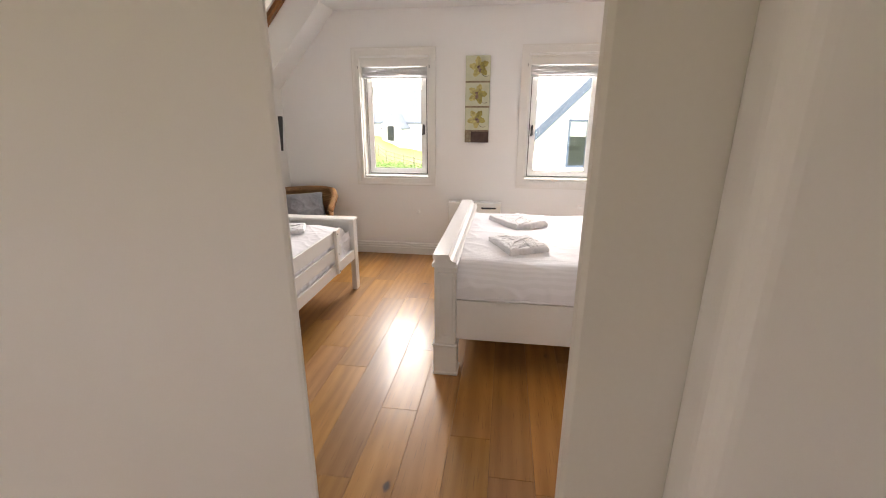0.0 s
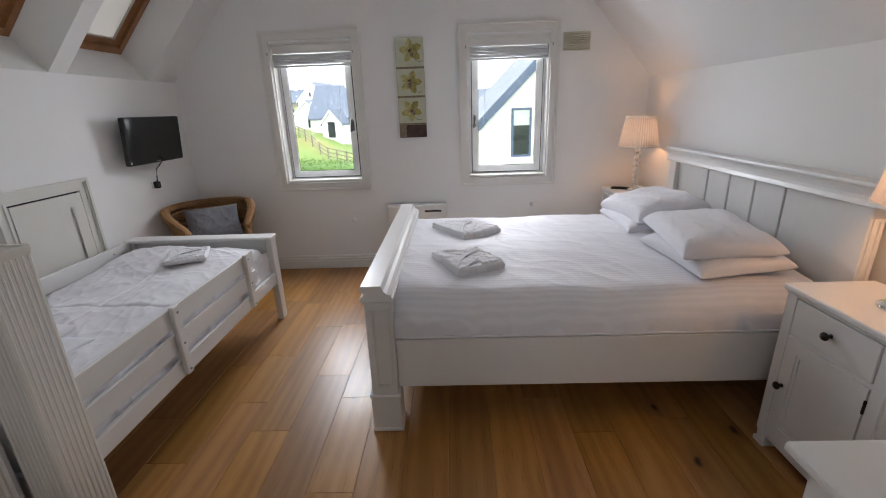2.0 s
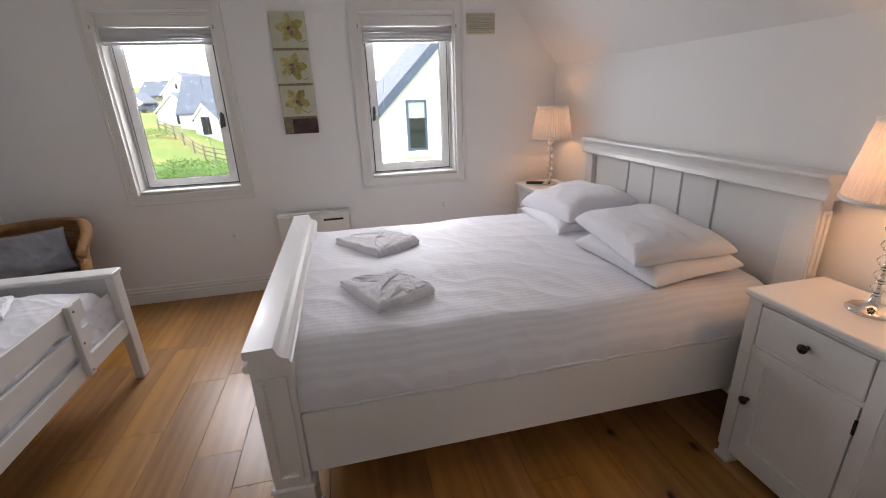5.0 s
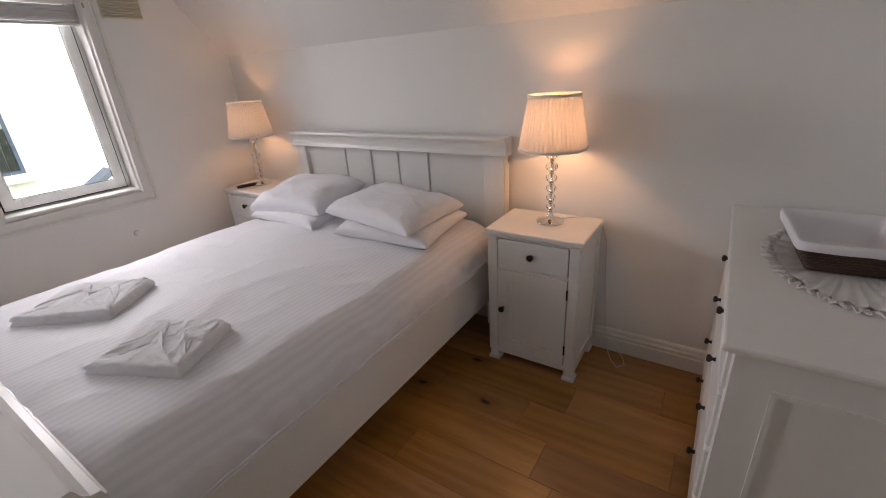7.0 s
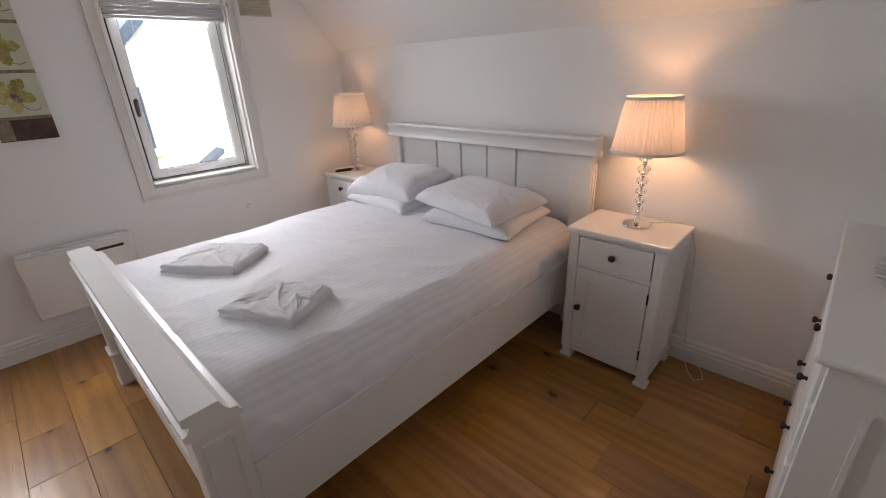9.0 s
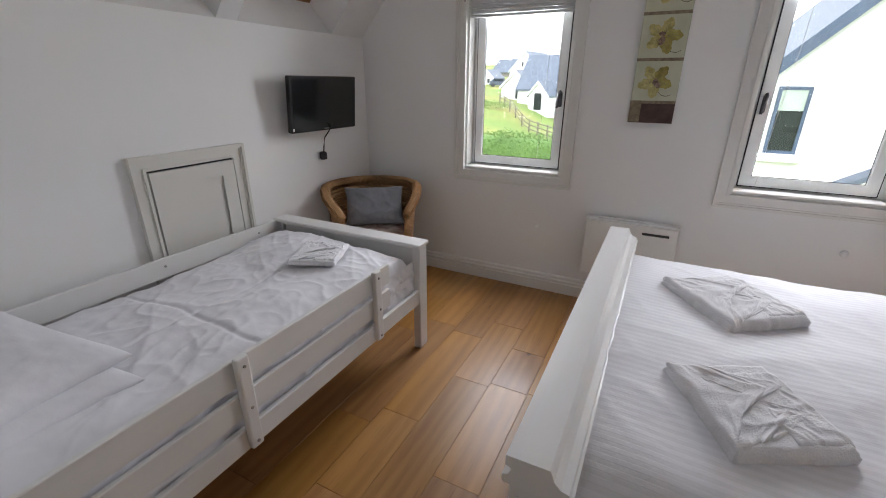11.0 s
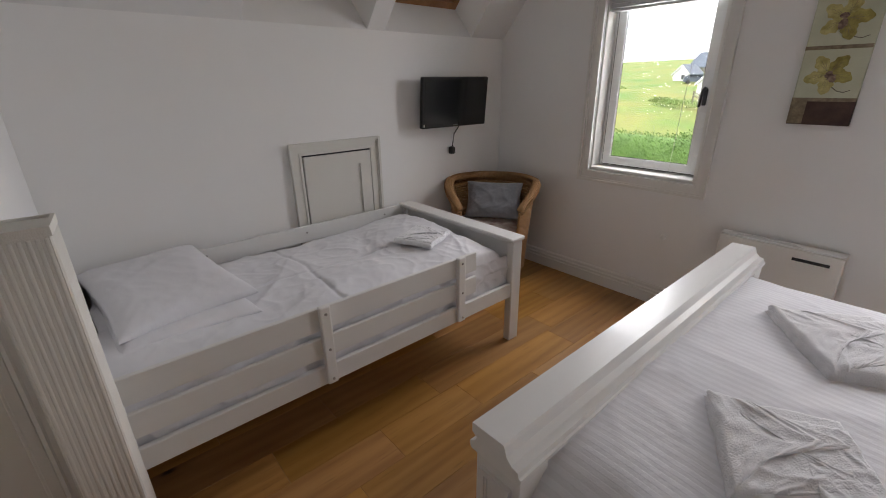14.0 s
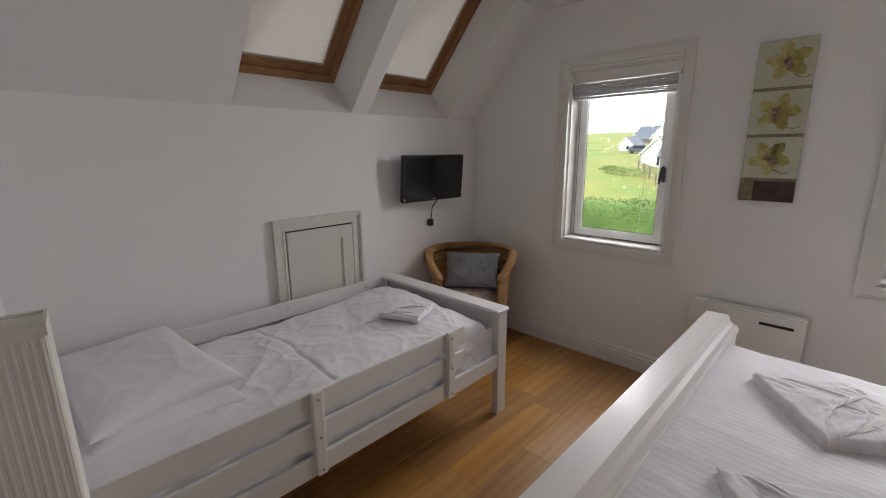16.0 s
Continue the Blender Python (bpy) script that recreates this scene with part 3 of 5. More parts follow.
def window(i, x0, x1, hinge_left):
    win = thing("window_%d" % i, ((x0 + x1) / 2, YN, WZ0), "white framed casement window with moulded architrave", "window")
    win["kind"] = "structure"
    cx = (x0 + x1) / 2
    L = lambda u, v, d: (u - cx, -d, v - WZ0)
    bm = moulding(bmesh.new(), x0 - 0.073, x1 + 0.073, WZ0 - 0.073, WZ1 + 0.09, L)
    part("architrave", bm, GLOSS, win)
    bm = bmesh.new()
    ring(bm, x0 + 0.001, x1 - 0.001, WZ0 + 0.001, WZ1 - 0.001, 0.012, -0.01, -0.13, L)
    part("reveal_lining", bm, GLOSS, win)
    part("window_sill", boxes((x0 - cx + 0.012, x1 - cx - 0.012, -0.004, 0.13, 0.012, 0.026), r=0.004), GLOSS, win)
    bm = bmesh.new()
    ring(bm, x0 + 0.004, x1 - 0.004, WZ0 + 0.004, WZ1 - 0.004, 0.045, -0.1076, -0.136, L)
    part("window_frame", bm, UPVC, win)
    sash = None
    bm = bmesh.new()
    ring(bm, x0 + 0.04, x1 - 0.04, WZ0 + 0.04, WZ1 - 0.04, 0.050, -0.095, -0.1075, L)
    ring(bm, x0 + 0.082, x1 - 0.082, WZ0 + 0.082, WZ1 - 0.082, 0.012, -0.101, -0.1076, L)
    sash = part("sash", bm, UPVC, win)
    bm = bmesh.new()
    ring(bm, x0 + 0.034, x1 - 0.034, WZ0 + 0.034, WZ1 - 0.034, 0.006, -0.1, -0.111, L)
    part("gasket", bm, RUBBER, win)
    g = part("pane", boxes((x0 + 0.06 - cx, x1 - 0.06 - cx, 0.108, 0.112, 0.06, WZ1 - WZ0 - 0.06), r=0), PANE, win)
    g.visible_shadow = False
    part("pane_gasket", ring(bmesh.new(), x0 + 0.0935, x1 - 0.0935, WZ0 + 0.0935, WZ1 - 0.0935, 0.0035, -0.1055, -0.1074, L), RUBBER, win, "thin black glazing gasket")
    hx = (x1 - 0.064 - cx) if hinge_left else (x0 + 0.064 - cx)
    hd = part("window_handle", boxes((hx - 0.011, hx + 0.011, 0.083, 0.096, 0.44, 0.53), r=0.004), GUNMETAL, win, "dark grey metal espagnolette handle")
    bm = tube(bmesh.new(), [(hx, 0.09, 0.53), (hx, 0.06, 0.535), (hx, 0.045, 0.53), (hx - 0.005, 0.042, 0.48), (hx - 0.010, 0.05, 0.435)], 0.008)
    ob = part("lever", bm, GUNMETAL, hd, smooth=True)
    # venetian blind drawn up
    bl = thing("venetian_blind", (cx, YN + 0.02, WZ1), "raised grey-white venetian blind at the window head", "blind", "window blinds")
    w = (x1 - x0) / 2 - 0.014
    part("valance", boxes((-w, w, 0.0, 0.012, -0.082, -0.014), r=0.002), GLOSS, bl)
    part("headrail", boxes((-w, w, 0.015, 0.055, -0.05, -0.014), r=0.002), UPVC, bl)
    sl = mesh("slat", boxes((-w + 0.004, w - 0.004, 0.0, 0.036, -0.0024, 0.0024), r=0), SLAT)
    for q in range(14):
        o = new("slat", sl)
        o.parent = bl
        o.location = (random.uniform(-0.003, 0.003), 0.004 + random.uniform(-0.002, 0.002), -0.09 - q * 0.0058)
        o.rotation_euler = (radians(random.uniform(-4, 4)), radians(random.uniform(-0.25, 0.25)), 0)
    part("bottom_rail", boxes((-w + 0.002, w - 0.002, 0.0, 0.036, -0.188, -0.172), r=0.004), SLAT, bl)
    s = 0.62 if hinge_left else -0.55
    bm = tube(bmesh.new(), [(w * s, 0.045, -0.05), (w * s - 0.01, 0.047, -0.4), (w * s - 0.03, 0.05, -0.75), (w * s - 0.045, 0.05, -1.12)], 0.0012, 5)
    part("pull_cord", bm, WIRE, bl)
    part("bracket", boxes((-w - 0.03, -w - 0.022, -0.045, -0.035, -0.1, -0.075), r=0), STEEL, bl)
    part("bracket", boxes((w + 0.022, w + 0.03, -0.045, -0.035, -0.1, -0.075), r=0), STEEL, bl)


window(1, *W1, True)
window(2, *W2, False)

# loft hatch in the knee wall
hatch = thing("loft_hatch", (XL, 4.743, 0.30), "cream panelled loft hatch door in moulded frame", "hatch")
PW = lambda u, v, d: (d, u, v)
bm = moulding(bmesh.new(), -0.303, 0.303, 0.0, 0.79, PW, 0.07)
part("architrave", bm, CREAM, hatch)
bm = boxes((0.003, 0.009, -0.225, 0.225, 0.078, 0.709), r=0.002)
ring(bm, -0.225, 0.225, 0.078, 0.709, 0.075, 0.012, 0.02, PW)
door = part("hatch_door", bm, CREAM, hatch)
# black sheet behind the door, painted shade for the gap round it
part("gap_shade_sheet", boxes((0.0005, 0.003, -0.235, 0.235, 0.066, 0.722), r=0), RUBBER, hatch)

# sliding leaf between landing and bedroom
fr = thing("door_1", (0.036, 2.243, 0.0), "plain off-white sliding door, partly open", "door")
fr["kind"] = "structure"
part("door_leaf", prism(bmesh.new(), [(-0.026, 0.0), (-0.032, 0.003), (-0.034, 0.009), (-0.031, 0.014), (-0.012, 0.034), (0.72, 0.034), (0.72, 0.0)], "z", 0.01, DZ - 0.01), CREAM, fr)

# closet door frame with its latch keep and closed panelled door
cd = thing("door_2", (EX, EY - 0.1, 0.0), "white gloss closet door frame with moulded architrave", "door")
cd["kind"] = "structure"
A = [(0.0, 0), (0.022, 0), (0.026, 0.006), (0.026, 0.016), (0.018, 0.022), (0.02, 0.03), (0.015, 0.036), (0.015, 0.062), (0.019, 0.068), (0.012, 0.078), (0.0, 0.08)]
bm = bmesh.new()
prism(bm, [(u, 0.088 - v) for u, v in A], "z", 0, 2.1)
part("architrave", bm, GLOSS, cd)
bm = boxes((-0.1, 0.004, -0.02, 0.008, 0, 2.03), (-0.06, -0.03, -0.034, -0.02, 0, 2.03), r=0.003)
part("jamb", bm, GLOSS, cd)
kp = part("keep_plate", boxes((-0.026, 0.0, -0.0225, -0.02, 0.69, 0.84), r=0.001), STEEL, cd, "steel latch keep plate")
part("latch_slot", boxes((-0.018, -0.008, -0.026, -0.022, 0.735, 0.795), r=0.001), CHROME, kp)
bm = boxes((-0.095, -0.06, -0.79, -0.022, 0.01, 2.02), r=0.003)
P = lambda u, v, d: (-0.06 + d, u, v)
ring(bm, -0.66, -0.15, 0.25, 0.95, 0.03, -0.001, 0.01, P)
ring(bm, -0.66, -0.15, 1.1, 1.85, 0.03, -0.001, 0.01, P)
part("door_leaf", bm, GLOSS, cd)


# ---- double bed ----
def grid_cloth(nx, ny, f):
    """A quad grid over u, v in 0..1; f gives the place."""
    bm = bmesh.new()
    V = [[bm.verts.new(f(i / nx, j / ny)) for j in range(ny + 1)] for i in range(nx + 1)]
    for i in range(nx):
        for j in range(ny):
            bm.faces.new((V[i][j], V[i + 1][j], V[i + 1][j + 1], V[i][j + 1]))
    return bm


def nz(x, y, z=0.0, s=1.0):
    return noise.noise(Vector((x * s, y * s, z * s)))


GROOVES = (4.459, 4.679, 4.894, 5.115)
bed = thing("double_bed", (0, 4.8, 0), "white painted sleigh-style wooden double bed", "bed")
BY0, BY1 = 4.003 - 4.8, 5.60 - 4.8


def bed_post(y0, y1, outer):
    bm = boxes((-0.43, -0.31, y0, y1, 0.19, 0.665), (-0.437, -0.303, y0 - 0.006, y1 + 0.006, 0.018, 0.185), r=0.004)
    box(bm, -0.441, -0.296, y0 - 0.011, y1 + 0.011, 0.0, 0.022, r=0.005)
    box(bm, -0.443, -0.297, y0 - 0.012, y1 + 0.012, 0.183, 0.201, r=0.006)
    side = (lambda u, v, d: (u, y0 - d, v)) if outer < 0 else (lambda u, v, d: (u, y1 + d, v))
    ring(bm, -0.412, -0.328, 0.235, 0.635, 0.014, -0.002, 0.010, side)
    ring(bm, -0.402, -0.338, 0.247, 0.623, 0.008, -0.002, 0.005, side)
    return bm


part("footboard_post", bed_post(BY0, BY0 + 0.1, -1), PAINTED_Z, bed)
part("footboard_post", bed_post(BY1 - 0.1, BY1, 1), PAINTED_Z, bed)
# capping with the scooped inner edge
bm = bmesh.new()
prism(bm, [(-0.438, 0.712), (-0.438, 0.736), (-0.352, 0.738), (-0.348, 0.732), (-0.342, 0.714), (-0.329, 0.7), (-0.312, 0.696), (-0.309, 0.684), (-0.304, 0.682), (-0.304, 0.672), (-0.312, 0.664), (-0.44, 0.664), (-0.444, 0.672), (-0.444, 0.684), (-0.432, 0.69), (-0.424, 0.705)], "y", BY0 - 0.004, BY1 + 0.004)
part("footboard_cap", bm, PAINTED, bed)
bm = boxes((-0.40, -0.335, BY0 + 0.1, BY1 - 0.1, 0.20, 0.29), (-0.40, -0.335, BY0 + 0.1, BY1 - 0.1, 0.60, 0.666), r=0.004)
part("footboard_rail", bm, PAINTED, bed)
part("footboard_panel", boxes((-0.372, -0.345, BY0 + 0.1, BY1 - 0.1, 0.285, 0.605), r=0), PAINTED_Z, bed)
st = mesh("stile", boxes((-0.014, 0.014, -0.04, 0.04, 0.287, 0.603), r=0.003), PAINTED_Z)
for y in (-0.44, -0.145, 0.145, 0.44):
    o = new("stile", st)
    o.parent, o.location = bed, (-0.384, y, 0)
for y0, y1, nm in ((BY0 + 0.012, BY0 + 0.04, "side_rail"), (BY1 - 0.04, BY1 - 0.012, "side_rail")):
    part(nm, boxes((-0.31, 1.557, y0, y1, 0.23, 0.472), r=0.004), PAINTED, bed)
bm = boxes((1.558, 1.615, BY0 - 0.028, BY0 + 0.085, 0.0, 1.04), r=0.004)
fy = BY0 - 0.028
ring(bm, 1.566, 1.607, 0.45, 0.98, 0.014, -0.002, 0.007, lambda u, v, d: (u, fy - d, v))
part("headboard_post", bm, PAINTED_Z, bed)
part("headboard_post", boxes((1.558, 1.615, BY1 - 0.13, BY1 - 0.04, 0.0, 1.04), r=0.004), PAINTED_Z, bed)
bm = bmesh.new()
prism(bm, [(1.523, 1.108), (1.526, 1.116), (1.616, 1.116), (1.616, 1.02), (1.543, 1.02), (1.539, 1.025), (1.541, 1.033), (1.546, 1.045), (1.547, 1.060), (1.544, 1.075), (1.538, 1.088), (1.530, 1.097), (1.524, 1.101)], "y", BY0 - 0.048, BY1 - 0.025)
part("headboard_cap", bm, PAINTED, bed)
part("headboard_panel", boxes((1.598, 1.61, BY0 + 0.075, BY1 - 0.11, 0.25, 1.03), r=0), PAINTED_Z, bed)
edges = [BY0 + 0.08] + [e - 4.8 for e in GROOVES] + [BY1 - 0.12]
for a, b in zip(edges, edges[1:]):
    part("headboard_board", boxes((1.586, 1.599, a + 0.0055, b - 0.0055, 0.3, 1.03), r=0.004), PAINTED_Z, bed)

solid("mattress", boxes((-0.30, 1.572, 4.8 + BY0 + 0.045, 4.8 + BY1 - 0.045, 0.33, 0.56), r=0.03, seg=3), COTTON, "white mattress on the double bed frame", "mattress", True)


def crease(x, y, seed, s):
    """Sharp-edged folds from ridged noise."""
    return (1 - abs(nz(x, y, seed, s)) * 2.2) ** 3


def duvet(u, v):
    x = -0.322 + 1.878 * u
    w = 2 * v - 1
    half = 0.783 + 0.010 * nz(u * 9, v * 2) + 0.006 * nz(u * 23, w)
    near_head = max(0.0, min(1.0, (u - 0.35) / 0.4))
    top = 0.632 + 0.034 * (1 - min(1, abs(w)) ** 2) + 0.012 * nz(x, w * 1.4, 3, 2.0) + 0.003 * nz(x, w, 5, 8)
    top += 0.006 * near_head * crease(x + 0.5 * w, w * 0.6, 12, 3.5) + 0.003 * crease(x * 0.7, w + 0.4 * x, 17, 6.0)
    top += 0.014 * max(0.0, 1 - u / 0.25)
    if abs(w) < 0.66:
        y, z = w / 0.66 * (half - 0.16), top
    else:
        q = (abs(w) - 0.66) / 0.34
        th = q * math.pi / 2
        y = math.copysign(half - 0.16 + 0.16 * math.sin(th) + 0.008 * q * crease(x * 1.0, q * 0.25, 7, 5.0), w)
        z = top - (top - 0.478) * (1 - math.cos(th)) ** 1.1 + 0.004 * q * nz(x * 6, q * 2, 31)
    return (x, 4.802 + y, max(z, 0.476))


dv = solid("duvet", grid_cloth(190, 150, duvet), STRIPED, "white striped cotton duvet smoothed over the bed", "duvet", True)

for yy in (4.802 - 0.785, 4.802 + 0.785):
    ps = [(-0.28 + 1.8 * q / 60, yy + 0.003 * nz(q * 0.3, yy), 0.482 + 0.003 * nz(q * 0.4, 2 * yy)) for q in range(61)]
    part("hem", tube(bmesh.new(), ps, 0.0055, 6), COTTON, dv, "stitched hem of the duvet cover", True)


def pillow(name, at, lx, ly, h, rz, tilt, seed, label):
    bm = bmesh.new()
    n = 64
    top, bot = [], []
    for i in range(n + 1):
        a = []
        b = []
        for j in range(n + 1):
            u, v = math.sin(math.pi * (i / n - 0.5)), math.sin(math.pi * (j / n - 0.5))
            pin = 1 - 0.08 * (1 - abs(v) ** 2) * abs(u) ** 3
            pin2 = 1 - 0.07 * (1 - abs(u) ** 2) * abs(v) ** 3
            f = max(0.0, (1 - abs(u) ** 4) * (1 - abs(v) ** 4)) ** 0.36
            edge = 1 - max(abs(u), abs(v)) ** 8
            wr = 0.08 * nz(u * 1.4, v * 1.4, seed, 1) + 0.055 * (crease(u * 1.3 + 0.5 * v, v * 0.9, seed + 4, 1.3) - 0.4) + 0.034 * crease(u * 2.4 - v, v * 1.7, seed + 9, 1.2) + 0.025 * crease(u * 4 + 1.5 * v, v * 2.2, seed + 5, 1.7) * abs(u) + 0.03 * nz(u * 5 + v, v * 3, seed + 2, 1) + 0.014 * nz(u * 13, v * 13, seed, 1)
            x, y = lx / 2 * u * pin, ly / 2 * v * pin2
            a.append(bm.verts.new((x, y, h * f * (0.62 + wr) + 0.004 * edge + h * 0.38)))
            b.append(bm.verts.new((x, y, h * 0.38 - h * 0.38 * f * (0.98 + 0.2 * wr))) if 0 < i < n and 0 < j < n else a[-1])
        top.append(a)
        bot.append(b)
    for i in range(n):
        for j in range(n):
            bm.faces.new((top[i][j], top[i + 1][j], top[i + 1][j + 1], top[i][j + 1]))
            q = (bot[i][j], bot[i][j + 1], bot[i + 1][j + 1], bot[i + 1][j])
            bm.faces.new(q)
    ob = solid(name, bm, COTTON, label, "pillow", True, group="pillows")
    ob.matrix_world = pose(*at, tilt[0], tilt[1], rz)
    return ob


pillow("pillow", (1.25, 4.43, 0.662), 0.43, 0.58, 0.10, 3, (0, -4), 1.0, "flat white cotton pillow at the bottom of a stack")
pillow("pillow", (1.24, 4.465, 0.74), 0.43, 0.61, 0.115, -7, (2, -4), 2.0, "plump creased white pillow on top of another")
pillow("pillow", (1.25, 5.16, 0.66), 0.44, 0.58, 0.085, -2, (0, -4), 3.0, "flat white cotton pillow at the bottom of a stack")
pillow("pillow", (1.28, 5.17, 0.72), 0.44, 0.58, 0.135, 4, (-2, -9), 4.0, "plump white pillow on top of another")


def towel(at, lx, ly, rz, seed, label, h=0.034):
    """A terry towel folded to a thick pad; its two front corners are turned in to meet like an envelope."""
    t = thing("folded_towel", at, label, "towel", "folded towels", rz)

    def pad(u, v):
        a, b = 2 * u - 1, 2 * v - 1
        e = max(0.0, 1 - max(abs(a), abs(b)))
        x = lx / 2 * a + 0.008 * nz(v * 3, seed) + 0.004 * nz(v * 11, u * 2, seed)
        y = ly / 2 * b + 0.008 * nz(u * 3, seed + 2) + 0.004 * nz(u * 11, v * 2, seed)
        z = h * (1 - (1 - min(1.0, e / 0.16)) ** 2.6) + 0.003 * nz(u * 4, v * 4, seed) + 0.0014 * nz(u * 14, v * 14, seed)
        inset = 1 - 0.05 * (1 - min(1.0, e / 0.03))
        return (x * inset, y * inset, max(-0.004, z) if e > 0 else -0.004)
    part("towel_pad", grid_cloth(56, 56, pad), TERRY, t, smooth=True)

    def flap(s, lift):
        """A turned corner: a triangle from the edge's ends to the middle of the far edge, thick at its fold."""
        def f(u, v):
            along = -0.49 + 0.98 * v
            reach = (1 - abs(2 * v - 1) ** 1.15) * 0.60 + 0.06
            x = lx * (-0.47 + (0.93 * u * (0.30 + reach)))
            y = ly * (along * (1 - 0.55 * u) + s * 0.16 * u)
            e = min(u, (1 - u) * 1.2, v * 1.3, (1 - v) * 1.3)
            z = h - 0.003 + lift + 0.008 * min(1.0, e / 0.09) ** 0.5 + 0.0025 * max(0.0, crease(u * 1.2 + v * 0.4, v * 1.4, seed + 7 * s, 2.2)) + 0.003 * nz(u * 9, v * 9, seed + s) + 0.004 * nz(u * 4, v * 5, seed)
            z += 0.003 * (1 if 0.70 < u < 0.76 else 0) - 0.006 * (1 - min(1.0, e / 0.03))
            return (x + 0.006 * nz(v * 7, seed + s), y + 0.005 * nz(u * 7, seed), z)
        return f
    part("folded_flap", grid_cloth(52, 52, flap(-1, 0.0)), TERRY, t, smooth=True)
    part("folded_flap", grid_cloth(52, 52, flap(1, 0.004)), TERRY, t, smooth=True)

    def edge(u, v):
        """The loose woven border showing beside the flaps."""
        x = lx * (0.02 + 0.45 * u)
        y = ly * (-0.44 + 0.80 * v)
        e = min(u, 1 - u, v, 1 - v)
        z = h - 0.004 + 0.008 * min(1.0, e / 0.06) ** 0.5 + 0.003 * max(0.0, crease(u * 1.6 + v, v * 2.2, seed + 3, 1.9)) + 0.003 * nz(u * 9, v * 12, seed)
        return (x + 0.01 * nz(v * 5, seed + 5), y, z - 0.006 * (1 - min(1.0, e / 0.03)))
    part("woven_border", grid_cloth(40, 48, edge), TERRY, t, smooth=True)
    return t


towel((0.04, 5.08, 0.664), 0.31, 0.37, 37, 11.0, "folded white towel lying on the duvet")
towel((0.026, 4.457, 0.664), 0.28, 0.32, 27, 21.0, "folded white towel lying on the duvet")


# ---- bedside cabinets ----
def bedside(at, ry):
    """Front faces -x; the origin is the middle of the front at the floor."""
    c = thing("bedside_cabinet", at, "white painted bedside cabinet with drawer and door", "bedside cabinet", "bedside cabinets", ry)
    W, D, H = 0.437, 0.325, 0.742
    h = W / 2
    bm = boxes((0.0, D, h - 0.02, h, 0.06, H - 0.03), (D - 0.02, D, -h + 0.02, h - 0.02, 0.06, H - 0.03), (0.0, D, -h, -h + 0.02, 0.06, H - 0.03), (0.02, D - 0.02, -h + 0.02, h - 0.02, 0.06, 0.08), r=0.002)
    for s in (-1, 1):
        yy = s * h
        put = lambda u, v, d: (u, yy + s * d, v)
        ring(bm, 0.0, D, 0.06, H - 0.03, 0.05, -0.001, 0.006, put)
    part("carcass", bm, PAINTED_Z, c)
    for x in (0.0, D - 0.045):
        for y in (-h, h - 0.045):
            bm = boxes((x, x + 0.045, y, y + 0.045, 0.018, 0.09), r=0.003)
            box(bm, x - 0.008, x + 0.053, y - 0.008, y + 0.053, 0.0, 0.022, r=0.004)
            part("foot", bm, PAINTED_Z, c)
    bm = boxes((-0.004, 0.016, -h, -h + 0.045, 0.06, H - 0.03), (-0.004, 0.016, h - 0.045, h, 0.06, H - 0.03), (-0.002, 0.016, -h + 0.045, h - 0.045, 0.055, 0.085), (0.003, 0.016, -h + 0.045, h - 0.045, 0.538, 0.566), (-0.002, 0.016, -h + 0.045, h - 0.045, 0.70, H - 0.028), r=0.002)
    part("face_frame", bm, PAINTED_Z, c)
    top = boxes((-0.018, D + 0.005, -h - 0.016, h + 0.016, H - 0.026, H), r=0.007, seg=2)
    box(top, -0.008, D, -h - 0.008, h + 0.008, H - 0.038, H - 0.026, r=0.004)
    part("cabinet_top", top, PAINTED, c)
    dr = part("drawer", boxes((-0.006, 0.018, -h + 0.049, h - 0.049, 0.56, 0.697), r=0.003), PAINTED, c)
    P = lambda u, v, d: (-d, u, v)
    bm = boxes((0.004, 0.018, -h + 0.05, h - 0.05, 0.09, 0.54), r=0)
    ring(bm, -h + 0.049, h - 0.049, 0.088, 0.542, 0.055, -0.008, 0.006, P)
    ring(bm, -h + 0.104, h - 0.104, 0.143, 0.487, 0.012, -0.008, 0.001, P)
    do = part("cabinet_door", bm, PAINTED_Z, c)
    kn = [(0.0, 0.0), (0.008, 0.0), (0.006, 0.012), (0.014, 0.018), (0.016, 0.024), (0.012, 0.03), (0.0, 0.032)]
    for par, y, z in ((dr, 0.0, 0.635), (do, h - 0.075, 0.33)):
        b = lathe(bmesh.new(), kn, n=14)
        bmesh.ops.transform(b, matrix=pose(-0.006, y, z, 0, -90, 0), verts=b.verts[:])
        part("knob", b, BRONZE, par, "dark bronze round knob", True)
    for z in (0.15, 0.45):
        part("hinge", boxes((-0.009, -0.003, -h + 0.043, -h + 0.05, z, z + 0.05), r=0), BRONZE, do)
    return c


near = bedside((1.27, 3.70, 0), 0)
copy_thing(near, pose(1.268, 5.845, 0))


